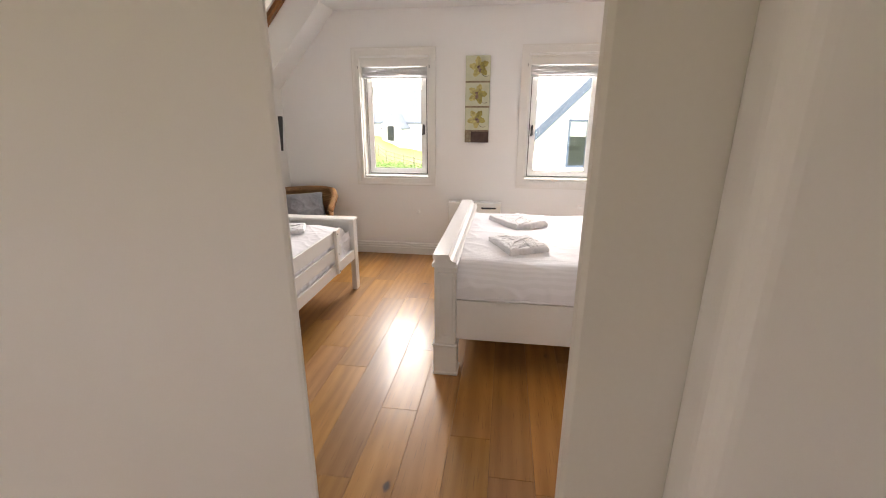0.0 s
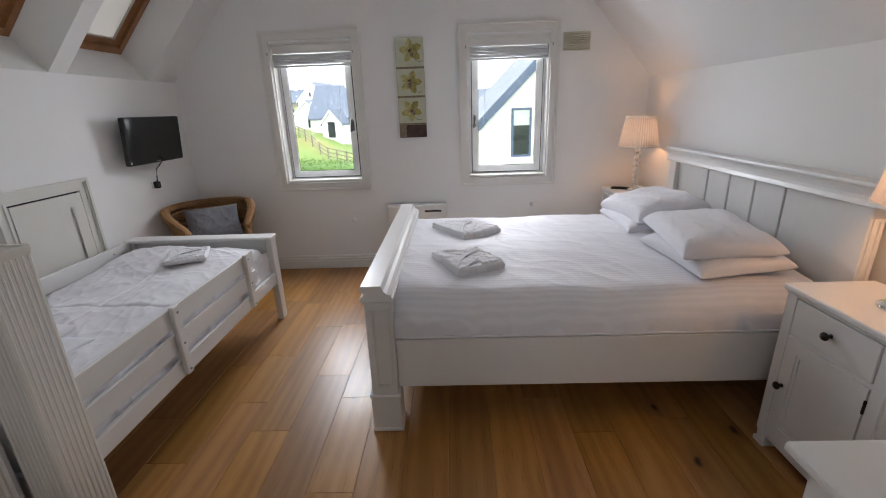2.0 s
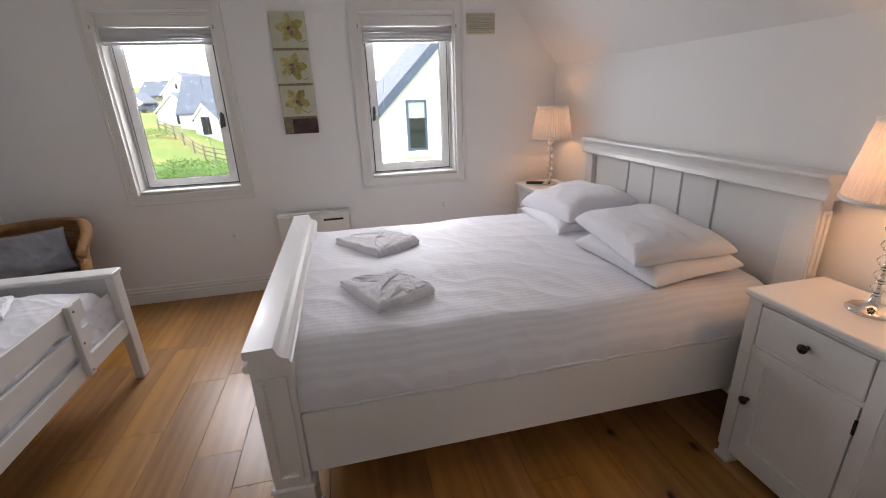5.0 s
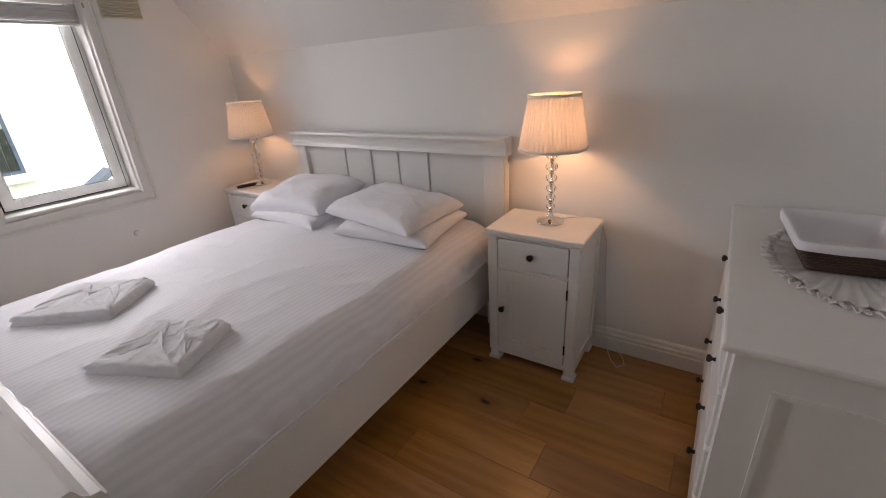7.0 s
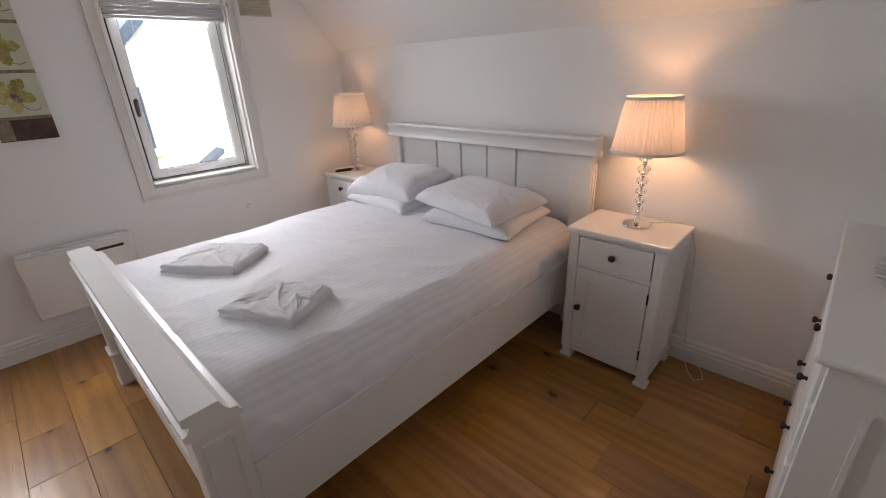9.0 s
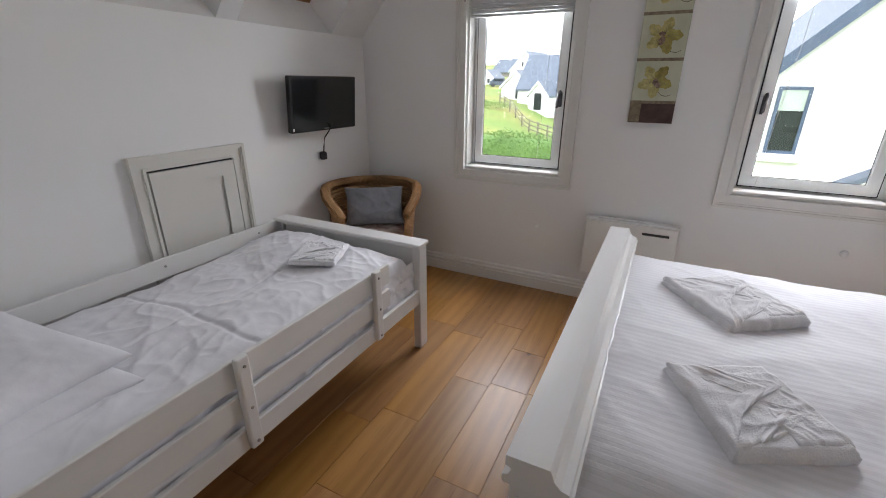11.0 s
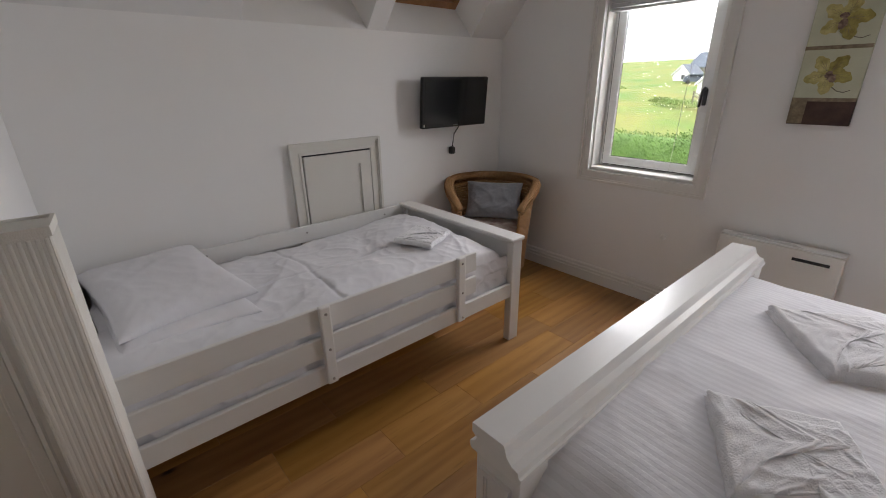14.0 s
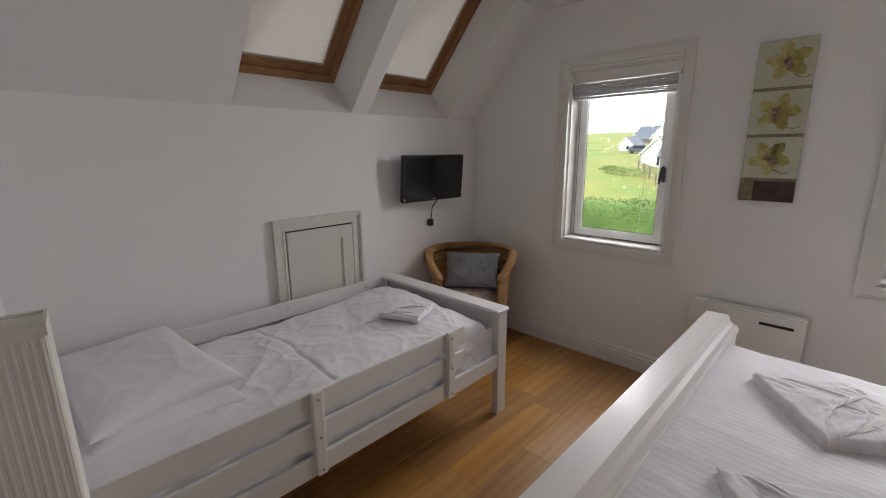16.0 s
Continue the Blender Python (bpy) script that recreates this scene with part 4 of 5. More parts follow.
# ---- lamps ----
def table_lamp(at):
    l = thing("table_lamp", at, "lit crystal-ball table lamp with pleated cream shade", "table lamp", "bedside lamps")
    part("base", lathe(bmesh.new(), [(0.0, 0.0), (0.062, 0.0), (0.064, 0.006), (0.058, 0.012), (0.036, 0.017), (0.02, 0.026), (0.013, 0.04), (0.011, 0.055), (0.0, 0.055)], n=32), CHROME, l, "polished chrome dished base", True)
    z = 0.055
    for r in (0.02, 0.022, 0.024, 0.026, 0.028, 0.03):
        part("collar", lathe(bmesh.new(), [(0.0, z), (0.011, z), (0.012, z + 0.004), (0.011, z + 0.008), (0.0, z + 0.008)], n=16), CHROME, l, smooth=True)
        z += 0.008
        hgt = r * 1.62
        prof = [(0.0, z)] + [(max(0.008, r * math.sin(math.pi * q / 10)), z + hgt * (1 - math.cos(math.pi * q / 10)) / 2) for q in range(0, 11)] + [(0.0, z + hgt)]
        part("crystal_ball", lathe(bmesh.new(), prof, n=12), CRYSTAL, l)
        z += hgt
    part("stem", lathe(bmesh.new(), [(0.0, 0.05), (0.004, 0.05), (0.004, z + 0.07), (0.0, z + 0.07)], n=8), CHROME, l)
    part("lamp_holder", lathe(bmesh.new(), [(0.0, z), (0.022, z), (0.024, z + 0.006), (0.014, z + 0.012), (0.016, z + 0.06), (0.0, z + 0.06)], n=20), CHROME, l, smooth=True)
    n = 192
    z0, z1 = 0.352, 0.575
    sh = part("shade", lathe(bmesh.new(), [(0.147, z0), (0.143, z0 + 0.03), (0.133, z0 + 0.09), (0.119, z0 + 0.17), (0.109, z1)], n=n, wave=0.016, folds=48), SHADE, l, "gathered cream fabric shade")
    for r, z in ((0.148, z0), (0.11, z1)):
        bm = bmesh.new()
        lathe(bm, [(r + 0.003, z - 0.006), (r + 0.004, z), (r + 0.003, z + 0.006), (r - 0.001, z + 0.006), (r - 0.001, z - 0.006), (r + 0.003, z - 0.006)], n=48)
        part("shade_trim", bm, CREAMSHADE, sh, smooth=True)
    bm = bmesh.new()
    for q in range(3):
        a = 2 * math.pi * q / 3
        tube(bm, [(0.012 * math.cos(a), 0.012 * math.sin(a), z0 + 0.045), (0.138 * math.cos(a), 0.138 * math.sin(a), z0 + 0.03)], 0.0018, 5)
    part("shade_carrier", bm, CHROME, sh)
    return l


lamp_a = table_lamp((1.455, 3.685, 0.742))
copy_thing(lamp_a, pose(1.455, 5.89, 0.742))


# ---- chest of drawers, basket and doily ----
chest = thing("chest_of_drawers", (0.0, 0, 0), "white painted chest of drawers with panelled ends", "chest of drawers")
CX0, CX1, CY0, CY1, CH = 0.557, 1.61, 2.46, 2.945, 0.866
bm = boxes((CX0 + 0.012, CX1, CY0, CY1, 0.07, CH - 0.03), r=0.003)
put = lambda u, v, d: (CX0 + 0.012 - d, u, v)
part("carcass", bm, PAINTED_Z, chest)
part("end_frame", ring(bmesh.new(), CY0, CY1, 0.07, CH - 0.03, 0.08, -0.001, 0.011, put), PAINTED_Z, chest)
part("end_bead", ring(bmesh.new(), CY0 + 0.078, CY1 - 0.078, 0.148, CH - 0.108, 0.012, -0.001, 0.015, put), PAINTED_Z, chest)
part("end_moulding", ring(bmesh.new(), CY0 + 0.09, CY1 - 0.09, 0.16, CH - 0.12, 0.014, -0.001, 0.005, put), PAINTED_Z, chest)
top = boxes((CX0 - 0.03, CX1 + 0.008, CY0 - 0.005, CY1 + 0.03, CH - 0.02, CH), r=0.007, seg=2)
box(top, CX0 - 0.01, CX1 + 0.004, CY0, CY1 + 0.016, CH - 0.034, CH - 0.02, r=0.005)
part("chest_top", top, PAINTED, chest)
for x in (CX0 + 0.01, CX1 - 0.06):
    for y in (CY0, CY1 - 0.05):
        part("foot", boxes((x, x + 0.06, y, y + 0.055, 0, 0.075), r=0.004), PAINTED_Z, chest)
kn = [(0.0, 0.0), (0.007, 0.0), (0.005, 0.009), (0.011, 0.014), (0.0125, 0.019), (0.010, 0.024), (0.0, 0.026)]
for z0, z1, cols in ((0.685, 0.82, 2), (0.495, 0.67, 1), (0.305, 0.48, 1), (0.11, 0.29, 1)):
    w = (CX1 - CX0 - 0.09) / cols
    for c in range(cols):
        x0 = CX0 + 0.055 + c * w
        d = part("drawer", boxes((x0 + 0.004, x0 + w - 0.004, CY1 - 0.01, CY1 + 0.012, z0, z1), r=0.004), PAINTED, chest)
        for kx in ((0.58 if c == 0 else 0.42,) if cols == 2 else (0.29, 0.71)):
            b = lathe(bmesh.new(), kn, n=14)
            bmesh.ops.transform(b, matrix=pose(x0 + w * kx, CY1 + 0.012, (z0 + z1) / 2, -90, 0, 0), verts=b.verts[:])
            part("knob", b, BRONZE, d, "dark bronze round knob", True)


def doily_edge(a):
    """Half-lengths of the doily along the angle a, slightly uneven."""
    f = 1 + 0.035 * nz(math.cos(a) * 1.7, math.sin(a) * 1.7, 2)
    return 0.30 * f * math.cos(a), 0.172 * f * math.sin(a)


def doily_point(u, v):
    a = 2 * math.pi * u
    ex, ey = doily_edge(a)
    z = 0.0016 + 0.006 * v ** 2 * max(0.0, nz(ex * v * 9, ey * v * 9, 5)) + 0.0035 * v ** 3 * (1 + math.sin(a * 31 + 6 * nz(math.cos(a) * 3, math.sin(a) * 3)))
    return (ex * v, ey * v, z)


doily = thing("doily", (1.12, 2.685, CH), "white lace-edged oval doily on the chest", "doily")
bm = grid_cloth(260, 24, doily_point)
bmesh.ops.remove_doubles(bm, verts=bm.verts[:], dist=0.0003)
part("cloth", bm, LACE, doily, smooth=True)
bm = bmesh.new()
SCALLOPS = 54
for k in range(SCALLOPS):
    a0, a1 = 2 * math.pi * k / SCALLOPS, 2 * math.pi * (k + 1) / SCALLOPS
    for reach, rad in ((0.040, 0.0019), (0.028, 0.0013), (0.016, 0.0013)):
        pts = []
        for q in range(9):
            a = a0 + (a1 - a0) * q / 8
            ex, ey = doily_edge(a)
            r = math.hypot(ex, ey)
            out = reach * (0.45 + 0.55 * math.sin(math.pi * q / 8)) - 0.006
            pts.append((ex * (1 + out / r), ey * (1 + out / r), 0.003 + 0.003 * (1 + math.sin(k * 2.3 + q)) * reach / 0.04))
        tube(bm, pts, rad, 4)
    for q in (0, 3, 5):
        ex, ey = doily_edge(a0 + (a1 - a0) * q / 8)
        r = math.hypot(ex, ey)
        o = 0.018 if q == 0 else 0.031
        tube(bm, [(ex * (1 - 0.006 / r), ey * (1 - 0.006 / r), 0.003), (ex * (1 + o / r), ey * (1 + o / r), 0.005)], 0.0013, 4)
part("lace_border", bm, LACE, doily, "scalloped crocheted lace border")

basket = thing("basket", (1.12, 2.71, CH + 0.006), "dark woven tray basket with white cotton lining", "basket", rz=4)


def rect_loop(lx, ly, z, n=40, r=0.05):
    pts = []
    for i in range(n):
        a = 2 * math.pi * i / n
        c, s = math.cos(a), math.sin(a)
        q = (abs(c) ** 26 + abs(s) ** 26) ** (-1 / 26)
        pts.append((lx / 2 * c * q, ly / 2 * s * q, z))
    return pts


bm = bmesh.new()
for j in range(9):
    f = j / 8
    L = rect_loop(0.225 + 0.08 * f, 0.185 + 0.07 * f, 0.006 + 0.078 * f, 96)
    L = [(x * (1 + 0.008 * (1 if (i + j) % 2 else -1)), y * (1 + 0.012 * (1 if (i + j) % 2 else -1)), z) for i, (x, y, z) in enumerate(L)]
    tube(bm, L + [L[0]], 0.0052, 6, closed=True)
part("weave", bm, DARKWICKER, basket, smooth=True)
part("bottom", boxes((-0.112, 0.112, -0.092, 0.092, 0.002, 0.01), r=0.002), DARKWICKER, basket)
bm = bmesh.new()
rows = []
for lx, ly, z in ((0.205, 0.165, 0.016), (0.292, 0.242, 0.088), (0.310, 0.260, 0.097), (0.318, 0.268, 0.095), (0.322, 0.272, 0.086), (0.319, 0.269, 0.071)):
    rows.append([bm.verts.new((x + 0.002 * nz(x * 20, y * 20, z), y, z + 0.004 * nz(x * 12, y * 12, 3))) for x, y, z in rect_loop(lx, ly, z, 72)])
for A_, B_ in zip(rows, rows[1:]):
    for i in range(72):
        j = (i + 1) % 72
        bm.faces.new((A_[i], A_[j], B_[j], B_[i]))
bm.faces.new(rows[0])
part("lining", bm, COTTON, basket, "white cotton basket lining", True)

remote = thing("remote_control", (1.36, 5.93, 0.742), "black remote control lying on the bedside cabinet", "remote control", rz=68)
part("case", boxes((-0.02, 0.02, -0.075, 0.075, 0, 0.018), r=0.006, seg=2), BLACK, remote)
part("button_pad", boxes((-0.014, 0.014, -0.05, 0.055, 0.018, 0.0195), r=0), RUBBER, remote)

# ---- child's bed ----
cb = thing("single_bed", (-1.8, 4.4, 0), "white painted wooden low bed with guard rails", "bed")
bx0, bx1, by0, by1 = -2.315 + 1.8, -1.302 + 1.8, 3.335 - 4.4, 5.235 - 4.4
for x in (bx0, bx1 - 0.045):
    for y in (by0 + 0.02, by1 - 0.075):
        part("leg", boxes((x, x + 0.045, y, y + 0.075, 0, 0.617), r=0.004), PAINTED_Z, cb)
for y in (by1 - 0.09,):
    part("end_cap", boxes((bx0 - 0.006, bx1 + 0.008, y - 0.008, y + 0.1, 0.612, 0.634), r=0.005), PAINTED, cb)
for y, hi in ((by0 + 0.03, 0.64), (by1 - 0.055, 0.612)):
    for z0, z1 in ((0.48, hi), (0.283, 0.40)):
        part("end_board", boxes((bx0 + 0.045, bx1 - 0.045, y, y + 0.022, z0, z1), r=0.003), PAINTED, cb)
for x in (bx0 + 0.004, bx1 - 0.03):
    f = x > 0
    part("side_rail", boxes((x, x + 0.022, by0 + 0.06, by1 - 0.06, 0.283, 0.367), r=0.003), PAINTED, cb)
    part("guard_board", boxes((x, x + 0.018, by0 + (0.0 if f else 0.07), by1 - (0.34 if f else 0.06), 0.405, 0.497), r=0.003), PAINTED, cb)
    part("guard_board", boxes((x, x + 0.018, by0 + (0.0 if f else 0.07), by1 - (0.34 if f else 0.06), 0.528, 0.625), r=0.003), PAINTED, cb)
bolt = mesh("bolt", lathe(bmesh.new(), [(0.0, 0.0), (0.006, 0.0), (0.005, 0.004), (0.0, 0.004)], n=10), STEEL)
for y in (4.07 - 4.4, 4.775 - 4.4):
    p_ = part("guard_post", boxes((bx1 - 0.012, bx1 + 0.014, y - 0.022, y + 0.022, 0.292, 0.636), r=0.006, seg=2), PAINTED_Z, cb)
    for z in (0.315, 0.45, 0.605):
        o = new("bolt", bolt)
        o.parent = p_
        o.matrix_local = pose(bx1 + 0.0145, y, z, 0, 90, 0)
for y in (-0.5, 0.05, 0.6):
    o = new("bolt", bolt)
    o.parent = cb
    o.matrix_local = pose(bx0 + 0.0225, y, 0.585, 0, 90, 0)
solid("child_mattress", boxes((-2.28, -1.345, 3.405, 5.165, 0.30, 0.475), r=0.03, seg=3), COTTON, "white mattress in the low bed", "mattress", True)


def small_duvet(u, v):
    y = 3.405 + 1.755 * v
    w = 2 * u - 1
    foot = max(0.0, min(1.0, (v - 0.70) / 0.2))
    z = 0.533 + 0.032 * (1 - abs(w) ** 4) + 0.014 * nz(u * 2.2, v * 3.4, 4) + 0.012 * nz(u * 4 + v, v * 6.5, 8, 1.1)
    z += 0.006 * crease(u * 1.1 + v * 2.0, v * 1.3, 8, 2.1) + 0.0045 * crease(u * 2.6 - v, v * 4.2, 41, 2.2) + 0.003 * crease(u * 4.5 + 2 * v, v * 6 - u, 51, 2.0) + 0.0025 * nz(u * 22, v * 34, 2)
    z += foot * (0.007 * crease(u * 1.4, v * 5.0 + 0.6 * u, 61, 2.0) + 0.005 * crease(u * 3.0 + 4 * v, v * 3.0, 67, 1.8) + 0.012 * nz(u * 3, v * 9, 71))
    z += 0.030 * foot
    z -= 0.007 * (math.exp(-((v - 0.47 + 0.02 * nz(u * 4, 3)) / 0.006) ** 2) + math.exp(-((u - 0.52) / 0.008) ** 2) * (1 if v < 0.72 else 0))
    x = -1.81 + w * (0.468 + 0.022 * foot)
    e = abs(w)
    if e > 0.88:
        q = (e - 0.88) / 0.12
        z -= (0.14 + 0.03 * nz(v * 9, w)) * q ** 1.4
        x -= math.copysign(0.02 * q * q, w)
    q = max(0, (v - 0.94) / 0.06)
    z -= 0.1 * q * q
    if v > 0.93:
        x += 0.01 * nz(u * 8, v)
    return (x + 0.012 * nz(v * 6, u, 3), y + 0.012 * nz(u * 5, v, 6), z)


def sheet_edge(u, v):
    y = 3.405 + 1.762 * u
    z = 0.30 + 0.225 * v
    return (-1.342 + 0.012 * crease(u * 4, v * 1.6, 5, 1.3) + 0.006 * crease(u * 16 + v, v * 2, 15, 1.0) + 0.005 * nz(u * 30, v * 3, 9) - 0.014 * v ** 3, y, z)


solid("bed_sheet", grid_cloth(260, 24, sheet_edge), COTTON, "rumpled white sheet tucked round the low mattress", "sheet", True)
solid("child_duvet", grid_cloth(150, 260, small_duvet), COTTON, "crumpled white cotton duvet on the low bed", "duvet", True)
pillow("pillow", (-1.90, 3.66, 0.545), 0.72, 0.48, 0.06, 4, (0, 1), 6.0, "flat white pillow beneath another pillow")
pillow("pillow", (-1.97, 3.66, 0.585), 0.72, 0.49, 0.085, 7, (1, 2), 7.0, "plump white pillow at the head of the low bed")
towel((-1.72, 4.88, 0.598), 0.24, 0.27, 24, 31.0, "folded white towel lying on the low bed", h=0.02)

# ---- wicker tub chair with cushion ----
chair = thing("wicker_chair", (-2.06, 5.80, 0), "honey-coloured wicker tub chair in the corner", "chair", rz=40)


def tub_height(a):
    """Rim height round the back; a = 0 at the back, pi at the front."""
    return 0.55 + 0.15 * max(0.0, min(1.0, (2.4 - abs(a)) / 0.8)) ** 0.7


SEG = 72
for j in range(34):
    pts = []
    for i in range(SEG + 1):
        a = -2.35 + 4.7 * i / SEG
        h = tub_height(a)
        z = 0.08 + (h - 0.08) * j / 33
        f = (z / 0.76)
        r = 0.255 + 0.062 * f ** 1.5 + 0.004 * (1 if (i + j) % 2 else -1)
        pts.append((r * math.sin(a) * 1.0, r * math.cos(a) * 0.93, z))
    part("wicker_strand", tube(bmesh.new(), pts, 0.0105, 5), WICKER, chair, smooth=True)
bm = bmesh.new()
pts = []
for i in range(61):
    a = -2.4 + 4.8 * i / 60
    pts.append((0.318 * math.sin(a), 0.318 * 0.93 * math.cos(a), tub_height(a) + 0.01))
tube(bm, pts, 0.030, 10)
for i in range(150):
    a = -2.38 + 4.76 * i / 149
    h = tub_height(a) + 0.01
    c = Vector((0.318 * math.sin(a), 0.318 * 0.93 * math.cos(a), h))
    o = Vector((math.sin(a), math.cos(a), 0))
    loop = [c + 0.032 * (math.cos(q * math.pi / 4) * o + math.sin(q * math.pi / 4) * Vector((0, 0, 1))) + Vector((math.cos(a), -math.sin(a), 0)) * 0.006 * q / 8 for q in range(9)]
    tube(bm, loop, 0.0045, 4)
part("braided_rim", bm, WICKER, chair, smooth=True)
part("seat_base", lathe(bmesh.new(), [(0.0, 0.33), (0.26, 0.33), (0.27, 0.35), (0.26, 0.37), (0.0, 0.37)], n=28), WICKER, chair)
bm = bmesh.new()
for j in range(16):
    pts = [(0.268 * math.sin(a), 0.268 * 0.93 * math.cos(a), 0.08 + j * 0.018) for a in [2.3 + 1.683 * i / 20 for i in range(21)]]
    tube(bm, pts, 0.0098, 5)
part("woven_front", bm, WICKER, chair, smooth=True)
for a in (0.6, 2.5, 3.78, 5.68):
    part("leg", tube(bmesh.new(), [(0.25 * math.sin(a), 0.23 * math.cos(a), 0), (0.255 * math.sin(a), 0.24 * math.cos(a), 0.34)], 0.018, 8), WICKER, chair)
part("seat_cushion", lathe(bmesh.new(), [(0.0, 0.37), (0.24, 0.37), (0.258, 0.385), (0.262, 0.405), (0.25, 0.425), (0.18, 0.44), (0.0, 0.445)], n=28), PATTERN, chair, "floral patterned seat pad", True)
cu = pillow("cushion", (-1.955, 5.86, 0.585), 0.42, 0.28, 0.12, 0, (0, 0), 9.0, "slate-grey ribbed scatter cushion on the wicker chair")
cu.data.materials[0] = GREYCLOTH
cu.matrix_world = pose(-2.085, 5.86, 0.555, 64, 0, 36)
tagged(cu, category="cushion", group="cushions")

# ---- wall-hung things ----
tv = thing("television", (-2.262, 5.626, 1.279), "black flat television on the knee wall", "television", rz=-2.5)
TW, TH = 0.290, 0.165
inv = Matrix.Rotation(radians(5), 4, "Y")
for nm, bm, mt in (("casing", boxes((-0.03, 0.008, -TW, TW, -TH, TH), r=0.008, seg=2), BLACK), ("screen", boxes((0.007, 0.0095, -TW + 0.018, TW - 0.018, -TH + 0.026, TH - 0.02), r=0), SCREEN), ("maker_mark", boxes((0.0075, 0.0092, -0.022, 0.022, -TH + 0.010, -TH + 0.016), r=0), STEEL), ("sticker", boxes((0.0075, 0.0094, -TW + 0.010, -TW + 0.018, -TH + 0.012, -TH + 0.03), r=0), UPVC)):
    bmesh.ops.transform(bm, matrix=inv, verts=bm.verts[:])
    part(nm, bm, mt, tv)
part("wall_bracket", boxes((-0.125, -0.028, -0.05, 0.05, -0.06, 0.06), r=0.004), BLACK, tv)
plug = thing("plug_and_cable", (XL, 5.675, 0.935), "black plug and cable in a wall socket", "plug")
part("plug", boxes((0.008, 0.05, -0.02, 0.02, -0.028, 0.026), r=0.01, seg=2), RUBBER, plug)
part("socket_face", boxes((0.0005, 0.008, -0.026, 0.026, -0.026, 0.026), r=0.003), UPVC, plug)
part("cable", tube(bmesh.new(), [(0.035, 0, 0.02), (0.04, 0.002, 0.06), (0.05, 0.004, 0.12), (0.1, 0.0, 0.17), (0.15, -0.02, 0.22)], 0.004, 6), RUBBER, plug, smooth=True)

pic = thing("canvas_picture", (-0.367, YN - 0.032, 1.198), "tall canvas of three yellow orchids in panels", "picture")
PWD, PHT = 0.1165, 0.792
part("canvas", boxes((-PWD, PWD, 0, 0.03, 0, PHT), r=0.003), CANVAS, pic)
part("umber_foot", boxes((-PWD, PWD, -0.001, 0.028, 0.0, 0.115), r=0), UMBER, pic)
part("stone_texture", boxes((-PWD, -PWD + 0.06, -0.0016, -0.0008, 0.004, 0.118), r=0), TAUPE, pic)
for z in (0.113, 0.335, 0.562):
    part("band", boxes((-PWD, PWD, -0.0018, 0.0, z - 0.008, z + 0.008), r=0), TAUPE, pic)


def petal(cx, cz, ang, l, w, d, mt):
    bm = bmesh.new()
    c = bm.verts.new((cx, d - 0.001, cz))
    rim = []
    for i in range(25):
        q = i / 24
        s = math.sin(math.pi * q) ** 0.6 * w * (1 + 0.12 * math.sin(q * 19 + ang))
        side = 1
        rim.append((q * l, s))
    loop = rim + [(x, -s * 0.85) for x, s in rim[::-1][1:-1]]
    vs = [bm.verts.new((cx + x * math.cos(ang) - s * math.sin(ang), d, cz + x * math.sin(ang) + s * math.cos(ang))) for x, s in loop]
    bm.faces.new(vs)
    bm.verts.remove(c)
    part("petal", bm, mt, pic)


def orchid(cx, cz, turn, sz):
    for i, a in enumerate((90, 18, 162, -52, 232)):
        an = radians(a + turn)
        for off, ln in ((0.0, 0.06), (0.18, 0.045), (-0.18, 0.045)):
            p0 = (cx + 0.012 * math.cos(an), -0.0036 - 0.001 * i, cz + 0.012 * math.sin(an))
            p1 = (cx + ln * sz * math.cos(an + off), -0.0036 - 0.001 * i, cz + ln * sz * math.sin(an + off))
            part("petal_vein", tube(bmesh.new(), [p0, p1], 0.0006, 4), TAUPE, pic)
        petal(cx, cz, radians(a + turn), 0.080 * sz, 0.0255 * sz, -0.003 - 0.001 * i, PETAL if i % 2 else PETAL2)
    petal(cx, cz, radians(-90 + turn), 0.04 * sz, 0.014 * sz, -0.0085, LIP)
    petal(cx + 0.01, cz + 0.012, radians(200 + turn), 0.03 * sz, 0.011 * sz, -0.0095, LIP)
    bm = bmesh.new()
    pts = [(cx + sz * (0.02 + 0.02 * q), -0.0024, cz - sz * (0.05 + 0.022 * q - 0.006 * q * q)) for q in range(4)]
    tube(bm, pts, 0.0014, 5)
    part("stem", bm, UMBER, pic)


orchid(0.012, 0.69, 8, 1.2)
orchid(0.0, 0.45, -18, 1.18)
orchid(-0.006, 0.225, 35, 1.14)

ht = thing("panel_heater", (-0.367, YN, 0.225), "slim white electric panel heater on the wall", "heater")
part("casing", boxes((-0.268, 0.268, -0.095, -0.02, 0, 0.375), r=0.008, seg=2), GLOSS, ht)
part("top_grille", boxes((-0.268, 0.268, -0.085, -0.02, 0.375, 0.385), r=0.002), UPVC, ht)
part("wall_bracket", boxes((-0.2, 0.2, -0.02, 0, 0.05, 0.33), r=0.002), STEEL, ht)
part("outlet_slot", boxes((0.07, 0.22, -0.0965, -0.09, 0.318, 0.334), r=0.001), BLACK, ht)
vn = thing("air_vent", (1.008, YN, 1.917), "ivory plastic louvred air vent in the wall", "vent")
part("backing", boxes((-0.112, 0.112, -0.008, 0, -0.072, 0.072), r=0.002), VENTM, vn)
sl = mesh("louvre", boxes((-0.105, 0.105, -0.008, 0.008, -0.0016, 0.0016), r=0), VENTM)
for q in range(10):
    o = new("louvre", sl)
    o.parent = vn
    o.matrix_local = pose(0, -0.013, -0.062 + q * 0.0138, 35, 0, 0)
